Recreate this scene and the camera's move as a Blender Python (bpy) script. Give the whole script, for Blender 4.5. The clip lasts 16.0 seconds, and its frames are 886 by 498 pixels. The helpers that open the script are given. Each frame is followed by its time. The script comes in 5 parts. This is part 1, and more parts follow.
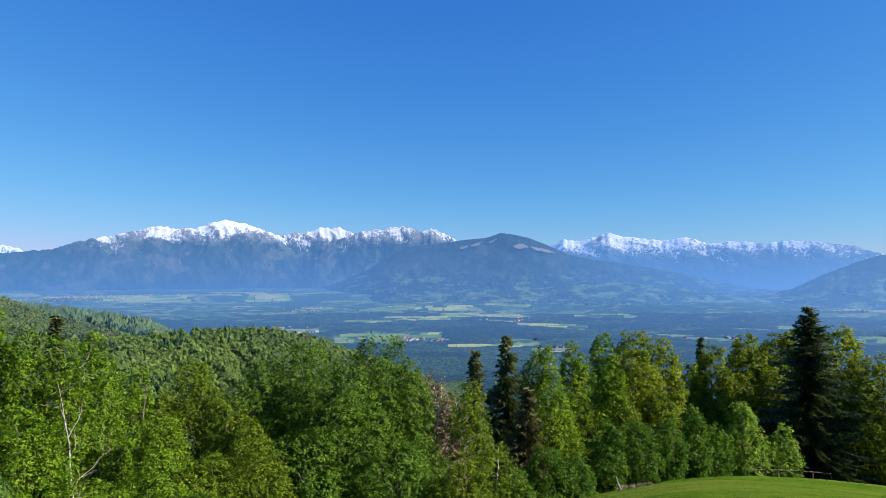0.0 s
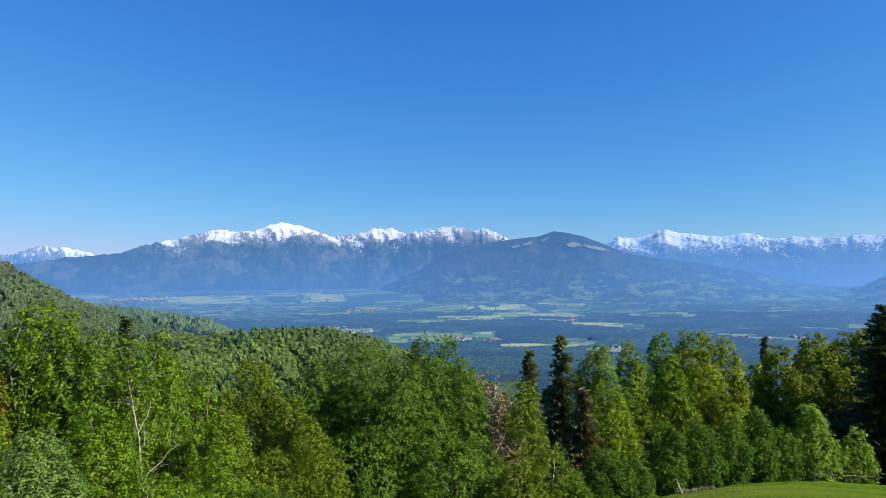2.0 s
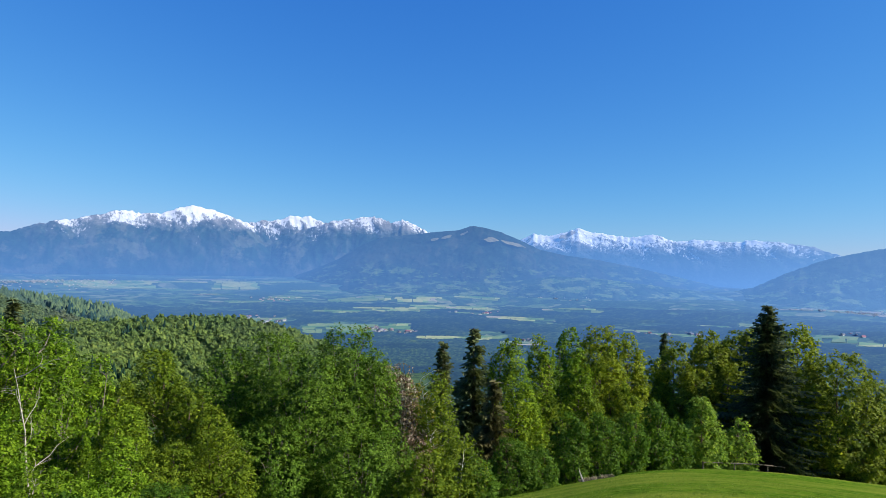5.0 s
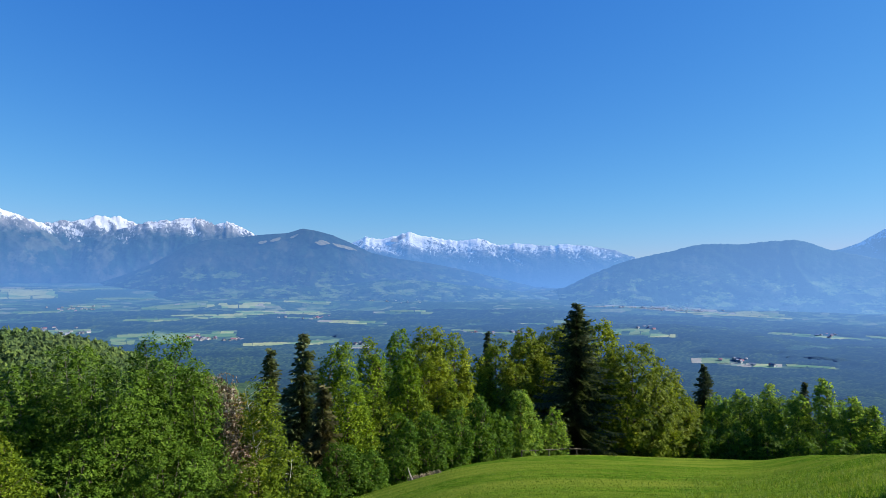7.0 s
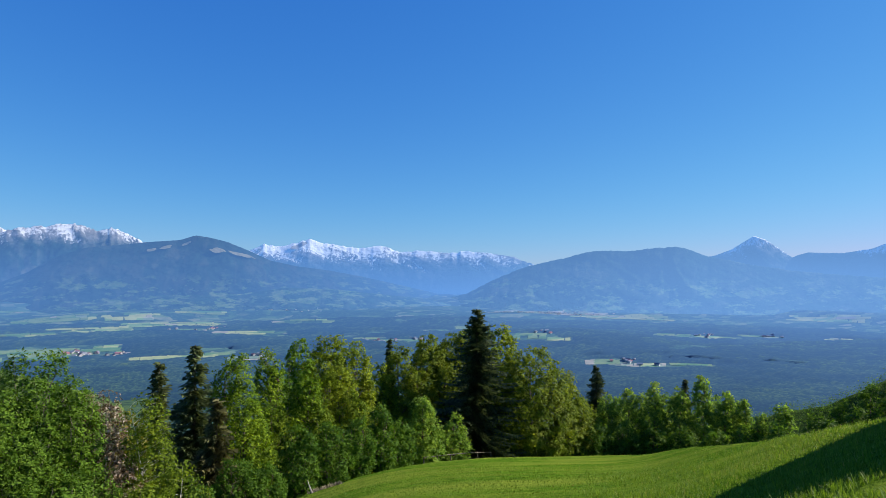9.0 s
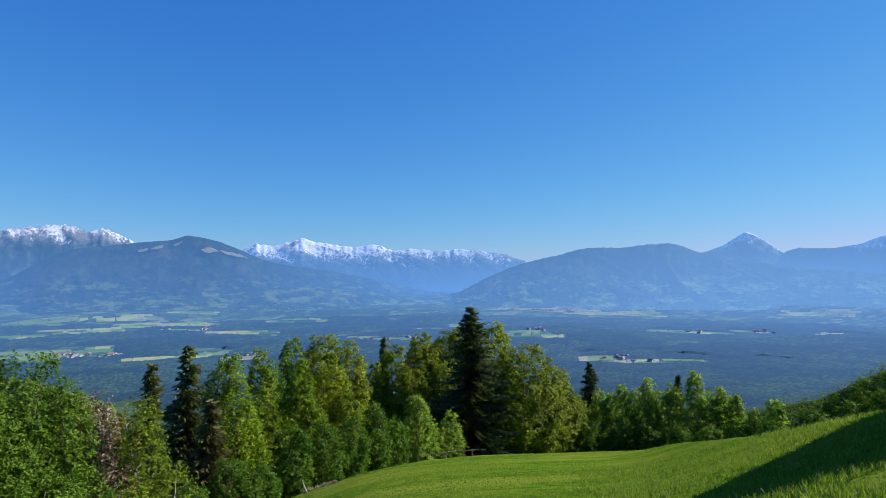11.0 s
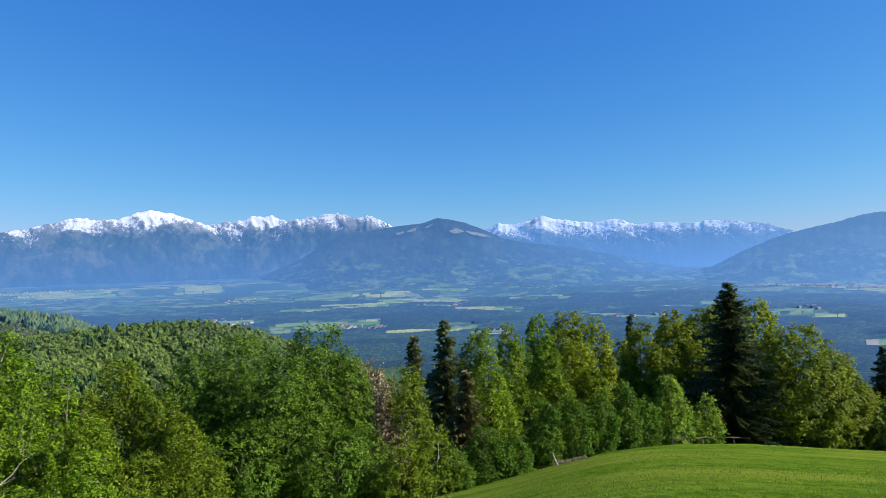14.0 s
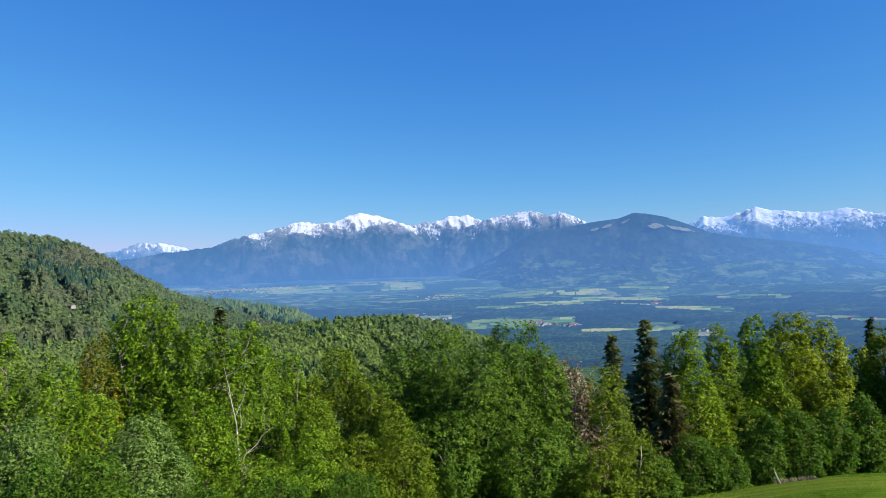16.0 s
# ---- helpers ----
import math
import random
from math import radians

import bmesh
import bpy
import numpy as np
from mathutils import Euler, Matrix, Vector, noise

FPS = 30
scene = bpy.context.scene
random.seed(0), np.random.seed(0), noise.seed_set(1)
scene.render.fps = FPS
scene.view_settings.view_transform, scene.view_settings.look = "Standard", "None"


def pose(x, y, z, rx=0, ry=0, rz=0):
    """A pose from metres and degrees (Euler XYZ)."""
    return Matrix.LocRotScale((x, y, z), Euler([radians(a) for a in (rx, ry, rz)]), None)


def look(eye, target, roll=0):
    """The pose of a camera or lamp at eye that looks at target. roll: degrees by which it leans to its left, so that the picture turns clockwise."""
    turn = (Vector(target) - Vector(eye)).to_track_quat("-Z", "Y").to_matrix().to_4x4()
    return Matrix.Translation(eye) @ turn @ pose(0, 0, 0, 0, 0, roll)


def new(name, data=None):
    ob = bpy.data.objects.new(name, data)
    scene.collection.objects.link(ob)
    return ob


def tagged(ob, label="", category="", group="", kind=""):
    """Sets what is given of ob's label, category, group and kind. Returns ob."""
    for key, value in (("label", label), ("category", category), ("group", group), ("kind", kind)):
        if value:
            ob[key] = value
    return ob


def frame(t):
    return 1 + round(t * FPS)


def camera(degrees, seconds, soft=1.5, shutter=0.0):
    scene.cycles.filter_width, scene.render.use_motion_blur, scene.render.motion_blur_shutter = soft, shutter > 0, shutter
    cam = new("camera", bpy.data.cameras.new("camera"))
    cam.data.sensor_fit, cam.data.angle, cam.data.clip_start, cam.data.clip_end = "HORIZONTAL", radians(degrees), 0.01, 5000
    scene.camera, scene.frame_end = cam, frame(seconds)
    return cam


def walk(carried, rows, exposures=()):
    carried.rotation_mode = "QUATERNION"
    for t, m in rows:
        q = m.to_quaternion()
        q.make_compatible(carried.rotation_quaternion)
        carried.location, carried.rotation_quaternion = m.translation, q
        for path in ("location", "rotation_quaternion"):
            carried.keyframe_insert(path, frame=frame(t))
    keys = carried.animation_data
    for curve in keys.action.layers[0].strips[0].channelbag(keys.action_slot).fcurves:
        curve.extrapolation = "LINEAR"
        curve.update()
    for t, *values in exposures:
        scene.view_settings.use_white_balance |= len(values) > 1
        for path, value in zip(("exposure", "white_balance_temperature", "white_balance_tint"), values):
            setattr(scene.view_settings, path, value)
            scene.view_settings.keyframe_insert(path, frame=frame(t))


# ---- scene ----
# ---- camera and walk: someone turns on the spot with the lens at arm's length ----
cam = camera(70.4, 16.0, soft=0.5)
EYE, TILT, ARM = 1.6, 2.0, 0.5
ROWS = [  # seconds, yaw, pitch, roll
    (0.0, 0.0, 0.0, 0.0), (0.5, 1.28, -0.05, 0.61), (1.0, 3.21, -0.11, 0.74), (1.5, 4.01, -0.1, 0.73),
    (2.0, 4.72, -0.01, 0.71), (2.5, 5.62, 0.08, 0.67), (3.0, 6.15, 0.0, 0.24), (5.5, -6.15, -0.76, -1.88),
    (6.0, -9.91, -0.58, -1.94), (6.5, -14.59, -0.32, -1.16), (7.0, -17.92, -0.04, -1.46), (7.5, -21.22, 0.37, -1.48),
    (8.0, -24.15, 0.8, -1.34), (8.5, -26.22, 0.98, -1.68), (11.0, -27.43, 0.67, -0.82), (11.5, -24.35, 0.11, -0.02),
    (12.0, -20.69, -0.6, 0.32), (12.5, -16.75, -0.84, 0.84), (13.0, -14.23, -1.57, 0.88), (13.5, -10.31, -1.63, 0.58),
    (14.0, -5.81, -1.37, 1.28), (14.5, -0.64, -1.38, 1.3), (15.0, 4.2, -1.35, 1.56), (15.5, 8.04, -1.23, 1.84),
    (16.0, 11.68, -1.05, 2.4),
]
walk(cam, [(t, pose(0, 0, EYE, TILT, 0, 0)
            @ pose(-ARM * math.sin(radians(yaw)), ARM * (math.cos(radians(yaw)) - 1), 0, 90 + pitch, roll, yaw))
           for t, yaw, pitch, roll in ROWS], exposures=[(0.0, 0.96), (3.0, 0.95), (6.5, 0.95), (8.5, 0.9), (11.0, 0.88), (13.0, 0.94), (16.0, 0.95)])

# ---- sky and sun: clear spring morning, sun low on the east side ----
SUN_BEARING, SUN_HEIGHT = 104.0, 32.0
world = bpy.data.worlds.new("sky")
scene.world = world
world.use_nodes = True
sky = world.node_tree.nodes.new("ShaderNodeTexSky")
sky.sky_type, sky.sun_disc = "NISHITA", False
sky.sun_elevation, sky.sun_rotation = radians(SUN_HEIGHT), radians(SUN_BEARING)
sky.altitude, sky.air_density, sky.dust_density, sky.ozone_density = 900, 1.0, 0.2, 3.0


def clear_sky(tree):
    """The deep blue of very clear air: each colour of the sky on its own slope, then scaled."""
    parts, whole = tree.nodes.new("ShaderNodeSeparateColor"), tree.nodes.new("ShaderNodeCombineColor")
    tree.links.new(sky.outputs[0], parts.inputs[0])
    for k, (slope, gain) in enumerate(SKY_GRADE):
        x, y, z = (tree.nodes.new("ShaderNodeMath") for _ in range(3))
        x.operation, y.operation, z.operation = "MULTIPLY", "POWER", "MULTIPLY"
        x.inputs[1].default_value, y.inputs[1].default_value, z.inputs[1].default_value = 0.11, slope, gain * 5.0
        tree.links.new(parts.outputs[k], x.inputs[0])
        tree.links.new(x.outputs[0], y.inputs[0])
        tree.links.new(y.outputs[0], z.inputs[0])
        if k == 1:  # the haze low over the horizon is no longer so green
            soft = tree.nodes.new("ShaderNodeMath")
            soft.operation = "SMOOTH_MIN"
            soft.inputs[1].default_value, soft.inputs[2].default_value = 3.2, 1.5
            tree.links.new(z.outputs[0], soft.inputs[0])
            z = soft
        tree.links.new(z.outputs[0], whole.inputs[k])
    return whole.outputs[0]


SKY_GRADE = [(1.26, 0.63), (0.84, 0.795), (0.42, 1.01)]
world.node_tree.links.new(clear_sky(world.node_tree), world.node_tree.nodes["Background"].inputs[0])
world.node_tree.nodes["Background"].inputs[1].default_value = 0.1
sun = new("sun", bpy.data.lights.new("sun", "SUN"))
sun.data.energy, sun.data.angle, sun.data.color = 5.0, radians(0.53), (1.0, 0.93, 0.8)
sun.matrix_world = look((0, 0, 0), (-math.sin(radians(SUN_BEARING)) * math.cos(radians(SUN_HEIGHT)),
                                    -math.cos(radians(SUN_BEARING)) * math.cos(radians(SUN_HEIGHT)),
                                    -math.sin(radians(SUN_HEIGHT))))

# ---- relief ----
# The lens ends at 5 km, so everything past 1 km is drawn in towards the viewer on its own line of sight, and shrunk with it.
NEAR, SQUEEZE = 1000.0, 4600.0


def drawn_in(r):
    """Distance at which a place r metres away is built."""
    r = np.asarray(r, float)
    u = np.maximum(r - NEAR, 0)
    return np.minimum(r, NEAR) + u / (1 + u / SQUEEZE)


def place(bearing, r, z):
    """World coordinates of a place: bearing in degrees clockwise from +y, metres away, metres above the eye."""
    b, k = np.radians(bearing), drawn_in(r)
    return np.stack(np.broadcast_arrays(k * np.sin(b), k * np.cos(b), EYE + z * k / np.maximum(r, 1e-6)), -1)


def lattice(ix, iy, seed):
    n = (ix * 374761393 + iy * 668265263 + seed * 974634777) & 0x7FFFFFFF
    n = ((n ^ (n >> 13)) * 1274126177) & 0x7FFFFFFF
    return ((n ^ (n >> 16)) & 0xFFFF) / 65535.0


def value_noise(x, y, seed=0):
    x, y = np.broadcast_arrays(np.asarray(x, float), np.asarray(y, float))
    ix, iy = np.floor(x).astype(np.int64), np.floor(y).astype(np.int64)
    fx, fy = x - ix, y - iy
    fx, fy = fx * fx * (3 - 2 * fx), fy * fy * (3 - 2 * fy)
    a, b = lattice(ix, iy, seed), lattice(ix + 1, iy, seed)
    c, d = lattice(ix, iy + 1, seed), lattice(ix + 1, iy + 1, seed)
    return (a + (b - a) * fx) * (1 - fy) + (c + (d - c) * fx) * fy


def fbm(x, y, octaves=4, seed=0):
    total, amp, norm = 0, 1.0, 0
    for k in range(octaves):
        total, norm = total + amp * value_noise(x * 2 ** k, y * 2 ** k, seed + k), norm + amp
        amp *= 0.5
    return total / norm


def ridged(x, y, octaves=4, seed=0):
    total, amp, norm = 0, 1.0, 0
    for k in range(octaves):
        total = total + amp * (1 - np.abs(2 * value_noise(x * 2 ** k, y * 2 ** k, seed + k) - 1))
        norm, amp = norm + amp, amp * 0.55
    return total / norm


# fall of the home slope by bearing, the distance of its brow, and the fall past the brow
FALL_B = [-180, -110, -80, -60, -45, 0, 10, 14.3, 20, 25, 30, 38, 44.5, 50, 56, 59, 62.5, 75, 110, 180]
FALL = [-0.08, 0.0, 0.2, 0.34, 0.37, 0.36, 0.325, 0.304, 0.276, 0.2644, 0.258, 0.253, 0.244, 0.205, 0.161, 0.13, 0.098, 0.04, -0.05, -0.08]
BROW = [60, 60, 70, 70, 70, 70, 60, 50, 60, 68, 77, 87, 92, 47, 31, 26, 23, 22, 40, 60]
PAST = [-0.08, 0.3, 0.5, 0.5, 0.5, 0.5, 0.5, 0.5, 0.5, 0.48, 0.45, 0.42, 0.4, 0.36, 0.36, 0.36, 0.36, 0.3, 0.0, -0.08]


FINE_B = np.arange(-180, 180.5, 0.5)


def eased(values, reach=3.0):
    """The table by bearing, rounded off over a few degrees."""
    v = np.interp(FINE_B, FALL_B, values)
    w = np.exp(-0.5 * (np.arange(-20, 21) * 0.5 / reach) ** 2)
    return np.convolve(np.pad(v, 20, mode="edge"), w / w.sum(), "valid")


EASED = [eased(FALL, 2.0), eased(BROW, 2.5), eased(PAST)]


def ground_z(bearing, r):
    """Height of the ground above the eye."""
    bearing, r = np.broadcast_arrays(np.asarray(bearing, float), np.asarray(r, float))
    s, brow, past = (np.interp(bearing, FINE_B, v) for v in EASED)
    w = 0.05 * brow
    soft = w * np.logaddexp(0, (r - brow) / w)
    near = -EYE - s * r - (past - s) * soft
    far = np.interp(r, [0, 300, 600, 1000, 1500, 2400, 6000, 16000], [-30, -115, -210, -285, -335, -350, -350, -350])
    x, y = r * np.sin(np.radians(bearing)), r * np.cos(np.radians(bearing))
    bump = 0.35 * (fbm(x / 9, y / 9, 3, 5) - 0.5) * np.clip((r - 3) / 10, 0, 1)
    near = np.minimum(near, 60) + bump
    terrace = 24 * np.tanh((fbm(x / 2300, y / 1300, 2, 11) - 0.5) * 14)
    roll_ = (terrace + 26 * (fbm(x / 1500, y / 1500, 1, 13) - 0.5)) * np.clip((r - 1500) / 1300, 0, 1)
    return np.maximum(near, far + roll_)

# ---- materials ----
def air_group(backdrop, towards_sun=None, reach=(0.4, 0.75)):
    """Haze painted into the material of far things: more of it the farther off they lie, less up high. On the valley
    floor it is a blue diffuse colour lit by sun and sky; the mountains on the horizon are the backdrop, and theirs is
    blue emission mixed into the slopes, as bright as the sky beside them and brighter towards the sun."""
    g = bpy.data.node_groups.new("air", "ShaderNodeTree")
    g.interface.new_socket("Surface", in_out="INPUT", socket_type="NodeSocketShader")
    g.interface.new_socket("Shader", in_out="OUTPUT", socket_type="NodeSocketShader")
    n, l = g.nodes, g.links
    gi, go = n.new("NodeGroupInput"), n.new("NodeGroupOutput")
    geo, dist = n.new("ShaderNodeNewGeometry"), n.new("ShaderNodeVectorMath")
    dist.operation = "DISTANCE"
    dist.inputs[1].default_value = (0, 0, EYE)
    l.new(geo.outputs["Position"], dist.inputs[0])

    def calc(op, a, b):
        m = n.new("ShaderNodeMath")
        m.operation = op
        for k, v in enumerate((a, b)):
            if isinstance(v, (int, float)):
                m.inputs[k].default_value = v
            else:
                l.new(v, m.inputs[k])
        return m.outputs[0]

    # haze colour painted brighter on the sun's side
    def sideways(a, b, lo, hi):
        side, xyz, tint = n.new("ShaderNodeMapRange"), n.new("ShaderNodeSeparateXYZ"), n.new("ShaderNodeMix")
        tint.data_type = "RGBA"
        side.inputs[1].default_value, side.inputs[2].default_value = lo, hi
        l.new(geo.outputs["Position"], xyz.inputs[0])
        l.new(calc("DIVIDE", xyz.outputs[0], d), side.inputs[0])
        l.new(side.outputs[0], tint.inputs[0])
        tint.inputs[6].default_value, tint.inputs[7].default_value = (*a, 1), (*b, 1)
        return tint.outputs[2]

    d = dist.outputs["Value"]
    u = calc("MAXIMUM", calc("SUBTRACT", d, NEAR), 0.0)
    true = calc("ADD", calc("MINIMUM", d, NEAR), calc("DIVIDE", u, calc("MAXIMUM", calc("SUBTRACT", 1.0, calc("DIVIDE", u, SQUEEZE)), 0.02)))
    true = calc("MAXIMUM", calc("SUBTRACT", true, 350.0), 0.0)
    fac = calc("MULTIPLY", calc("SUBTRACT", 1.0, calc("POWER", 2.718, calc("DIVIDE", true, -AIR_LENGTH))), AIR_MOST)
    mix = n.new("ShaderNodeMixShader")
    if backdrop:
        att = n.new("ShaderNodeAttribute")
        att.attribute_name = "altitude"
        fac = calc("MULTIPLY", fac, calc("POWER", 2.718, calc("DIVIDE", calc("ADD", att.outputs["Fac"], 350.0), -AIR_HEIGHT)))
        # the slopes themselves emit this blue in place of real haze
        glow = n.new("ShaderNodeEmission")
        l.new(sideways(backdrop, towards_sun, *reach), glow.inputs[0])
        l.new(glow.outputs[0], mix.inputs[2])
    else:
        # valley haze painted as blue diffuse, its normal turned up for even light
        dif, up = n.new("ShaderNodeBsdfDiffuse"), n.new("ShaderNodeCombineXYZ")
        l.new(sideways(HAZE_BLUE, HAZE_SUNNY, 0.25, 0.85), dif.inputs["Color"])
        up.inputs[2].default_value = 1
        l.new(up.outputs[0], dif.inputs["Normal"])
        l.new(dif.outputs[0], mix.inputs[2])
    l.new(fac, mix.inputs[0])
    l.new(gi.outputs[0], mix.inputs[1])
    l.new(mix.outputs[0], go.inputs[0])
    return g


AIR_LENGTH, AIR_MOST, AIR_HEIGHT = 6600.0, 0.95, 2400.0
# haze colours painted into everything on the valley floor
HAZE_BLUE, HAZE_SUNNY = (0.076, 0.19, 0.4), (0.115, 0.255, 0.52)
# haze colours that the mountain materials emit
BACKDROP_GLOW, DISTANT_GLOW, SUNNY_GLOW = (0.057, 0.15, 0.36), (0.083, 0.212, 0.49), (0.12, 0.275, 0.58)
AIR = {"valley": air_group(None), "backdrop": air_group(BACKDROP_GLOW, DISTANT_GLOW, (0.12, 0.5)), "sunward": air_group(BACKDROP_GLOW, SUNNY_GLOW),
       "distant": air_group(DISTANT_GLOW, SUNNY_GLOW)}


class Mat:
    """A small builder for node materials."""

    def __init__(self, name, air=""):
        self.m = bpy.data.materials.new(name)
        self.m.use_nodes = True
        self.n, self.l = self.m.node_tree.nodes, self.m.node_tree.links
        self.b, self.out = self.n["Principled BSDF"], self.n["Material Output"]
        self.air, self.end = air, self.b.outputs[0]
        if air:  # leaves, soil and rock far off have no sheen
            self.b.inputs["Specular IOR Level"].default_value = 0.0

    def set(self, **kw):
        for k, v in kw.items():
            self.put(self.b.inputs[k.replace("_", " ")], v)
        return self

    def put(self, socket, v):
        if hasattr(v, "is_linked"):
            self.l.new(v, socket)
        else:
            socket.default_value = v if not isinstance(v, tuple) or len(v) == len(socket.default_value) else (*v, 1)

    def pos(self, scale=(1, 1, 1)):
        geo, m = self.n.new("ShaderNodeNewGeometry"), self.n.new("ShaderNodeVectorMath")
        m.operation = "MULTIPLY"
        m.inputs[1].default_value = scale
        self.l.new(geo.outputs["Position"], m.inputs[0])
        return m.outputs[0]

    def noise(self, scale, detail=4, rough=0.55, vec=None):
        t = self.n.new("ShaderNodeTexNoise")
        t.inputs["Scale"].default_value, t.inputs["Detail"].default_value, t.inputs["Roughness"].default_value = scale, detail, rough
        self.l.new(vec if vec is not None else self.pos(), t.inputs["Vector"])
        return t.outputs[0]

    def attr(self, name):
        a = self.n.new("ShaderNodeAttribute")
        a.attribute_name = name
        return a.outputs["Fac"]

    def island(self):
        return self.n.new("ShaderNodeNewGeometry").outputs["Random Per Island"]

    def random(self):
        return self.n.new("ShaderNodeObjectInfo").outputs["Random"]

    def calc(self, op, a, b=0.0):
        m = self.n.new("ShaderNodeMath")
        m.operation = op
        self.put(m.inputs[0], a)
        self.put(m.inputs[1], b)
        return m.outputs[0]

    def step(self, v, lo, hi):
        r = self.n.new("ShaderNodeMapRange")
        self.put(r.inputs[0], v)
        r.inputs[1].default_value, r.inputs[2].default_value = lo, hi
        return r.outputs[0]

    def ramp(self, v, *stops):
        r = self.n.new("ShaderNodeValToRGB")
        e = r.color_ramp.elements
        while len(e) < len(stops):
            e.new(0.5)
        for k, (p, c) in enumerate(stops):
            e[k].position, e[k].color = p, (*c, 1)
        self.put(r.inputs[0], v)
        return r.outputs[0]

    def mix(self, f, a, b, kind="MIX"):
        x = self.n.new("ShaderNodeMix")
        x.data_type, x.blend_type = "RGBA", kind
        self.put(x.inputs[0], f)
        self.put(x.inputs[6], a)
        self.put(x.inputs[7], b)
        return x.outputs[2]

    def bump(self, h, strength, distance):
        b = self.n.new("ShaderNodeBump")
        b.inputs["Strength"].default_value, b.inputs["Distance"].default_value = strength, distance
        self.l.new(h, b.inputs["Height"])
        self.l.new(b.outputs[0], self.b.inputs["Normal"])
        return self

    def thin(self, color, share):
        """Light that shines through a leaf or blade."""
        t, x = self.n.new("ShaderNodeBsdfTranslucent"), self.n.new("ShaderNodeMixShader")
        self.put(t.inputs[0], color)
        x.inputs[0].default_value = share
        self.l.new(self.b.outputs[0], x.inputs[1])
        self.l.new(t.outputs[0], x.inputs[2])
        self.end = x.outputs[0]
        return self

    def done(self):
        # painted haze goes over the material's own shader
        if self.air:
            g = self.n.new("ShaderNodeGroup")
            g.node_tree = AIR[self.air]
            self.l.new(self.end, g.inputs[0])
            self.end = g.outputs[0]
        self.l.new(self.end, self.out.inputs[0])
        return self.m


def leaf_material(name, dark, mid, light, through_=0.42):
    m = Mat(name)
    c = m.ramp(m.island(), (0.0, tuple(0.75 * x for x in dark)), (0.5, tuple(0.95 * x for x in mid)), (1.0, tuple(1.1 * x for x in light)))
    c = m.mix(m.step(m.noise(0.35, 3), 0.35, 0.7), c, m.mix(1.0, c, (0.6, 0.72, 0.7), "MULTIPLY"))
    m.set(Base_Color=c, Roughness=0.6)
    m.b.inputs["Specular IOR Level"].default_value = 0.1
    return m.thin(m.mix(1.0, c, (1.2, 1.15, 0.7), "MULTIPLY"), through_).done()


LEAF = {
    "maple": leaf_material("maple_leaves", (0.0671, 0.1363, 0.0055), (0.1285, 0.2279, 0.0096), (0.2236, 0.3307, 0.0207)),
    "beech": leaf_material("beech_leaves", (0.0782, 0.1363, 0.0055), (0.146, 0.2279, 0.0096), (0.2457, 0.3246, 0.0207)),
    "russet": leaf_material("russet_tinged_leaves", (0.0847, 0.112, 0.00672), (0.158, 0.185, 0.0112), (0.266, 0.19, 0.0224)),
    "pale": leaf_material("pale_leaves", (0.079, 0.1445, 0.0234), (0.1367, 0.2237, 0.0403), (0.2328, 0.3271, 0.091)),
    "olive": leaf_material("olive_green_leaves", (0.068, 0.115, 0.0057), (0.1254, 0.1897, 0.0101), (0.1989, 0.2519, 0.0172)),
    "alder": leaf_material("alder_leaves", (0.0513, 0.1103, 0.0077), (0.0936, 0.1743, 0.0133), (0.1605, 0.2537, 0.0288)),
    "ash": leaf_material("ash_leaves", (0.07, 0.1286, 0.0056), (0.1344, 0.215, 0.009), (0.2368, 0.3226, 0.0157)),
    "birch": leaf_material("birch_leaves", (0.0847, 0.14, 0.00896), (0.145, 0.207, 0.0134), (0.23, 0.28, 0.0224)),
    "lime": leaf_material("lime_leaves", (0.1196, 0.1671, 0.0095), (0.2137, 0.2683, 0.0152), (0.3078, 0.3606, 0.0247), 0.5),
    "golden": leaf_material("golden_green_leaves", (0.1028, 0.1423, 0.0105), (0.1689, 0.2192, 0.0179), (0.2424, 0.293, 0.0295), 0.5),
    "young": leaf_material("fresh_green_leaves", (0.1172, 0.2123, 0.0319), (0.2031, 0.3214, 0.0456), (0.3281, 0.4335, 0.0684), 0.62),
    "bush": leaf_material("bush_leaves", (0.0463, 0.1041, 0.009), (0.0793, 0.1609, 0.0135), (0.1342, 0.2262, 0.0234), 0.52),
    "blossom": leaf_material("blossom_and_bronze_leaves", (0.13, 0.08, 0.04), (0.227, 0.14, 0.08), (0.562, 0.45, 0.38), 0.3),
    "spruce": leaf_material("spruce_needles", (0.06, 0.075, 0.032), (0.09, 0.112, 0.045), (0.14, 0.165, 0.06), 0.3),
    "darkspruce": leaf_material("dark_spruce_needles", (0.055, 0.076, 0.04), (0.085, 0.112, 0.054), (0.125, 0.152, 0.07), 0.28),
    "brownspruce": leaf_material("browning_spruce_needles", (0.08, 0.076, 0.032), (0.125, 0.115, 0.045), (0.17, 0.15, 0.06), 0.3),
}
LEAF["bare"] = LEAF["olive"]
LEAF["dead"] = LEAF["olive"]


def bark_material(name, a, b):
    m = Mat(name)
    c = m.mix(m.step(m.noise(9, 5, vec=m.pos((1, 1, 0.25))), 0.35, 0.65), a, b)
    m.set(Base_Color=c, Roughness=0.9).bump(m.noise(25, 4, vec=m.pos((1, 1, 0.2))), 0.6, 0.02)
    return m.done()


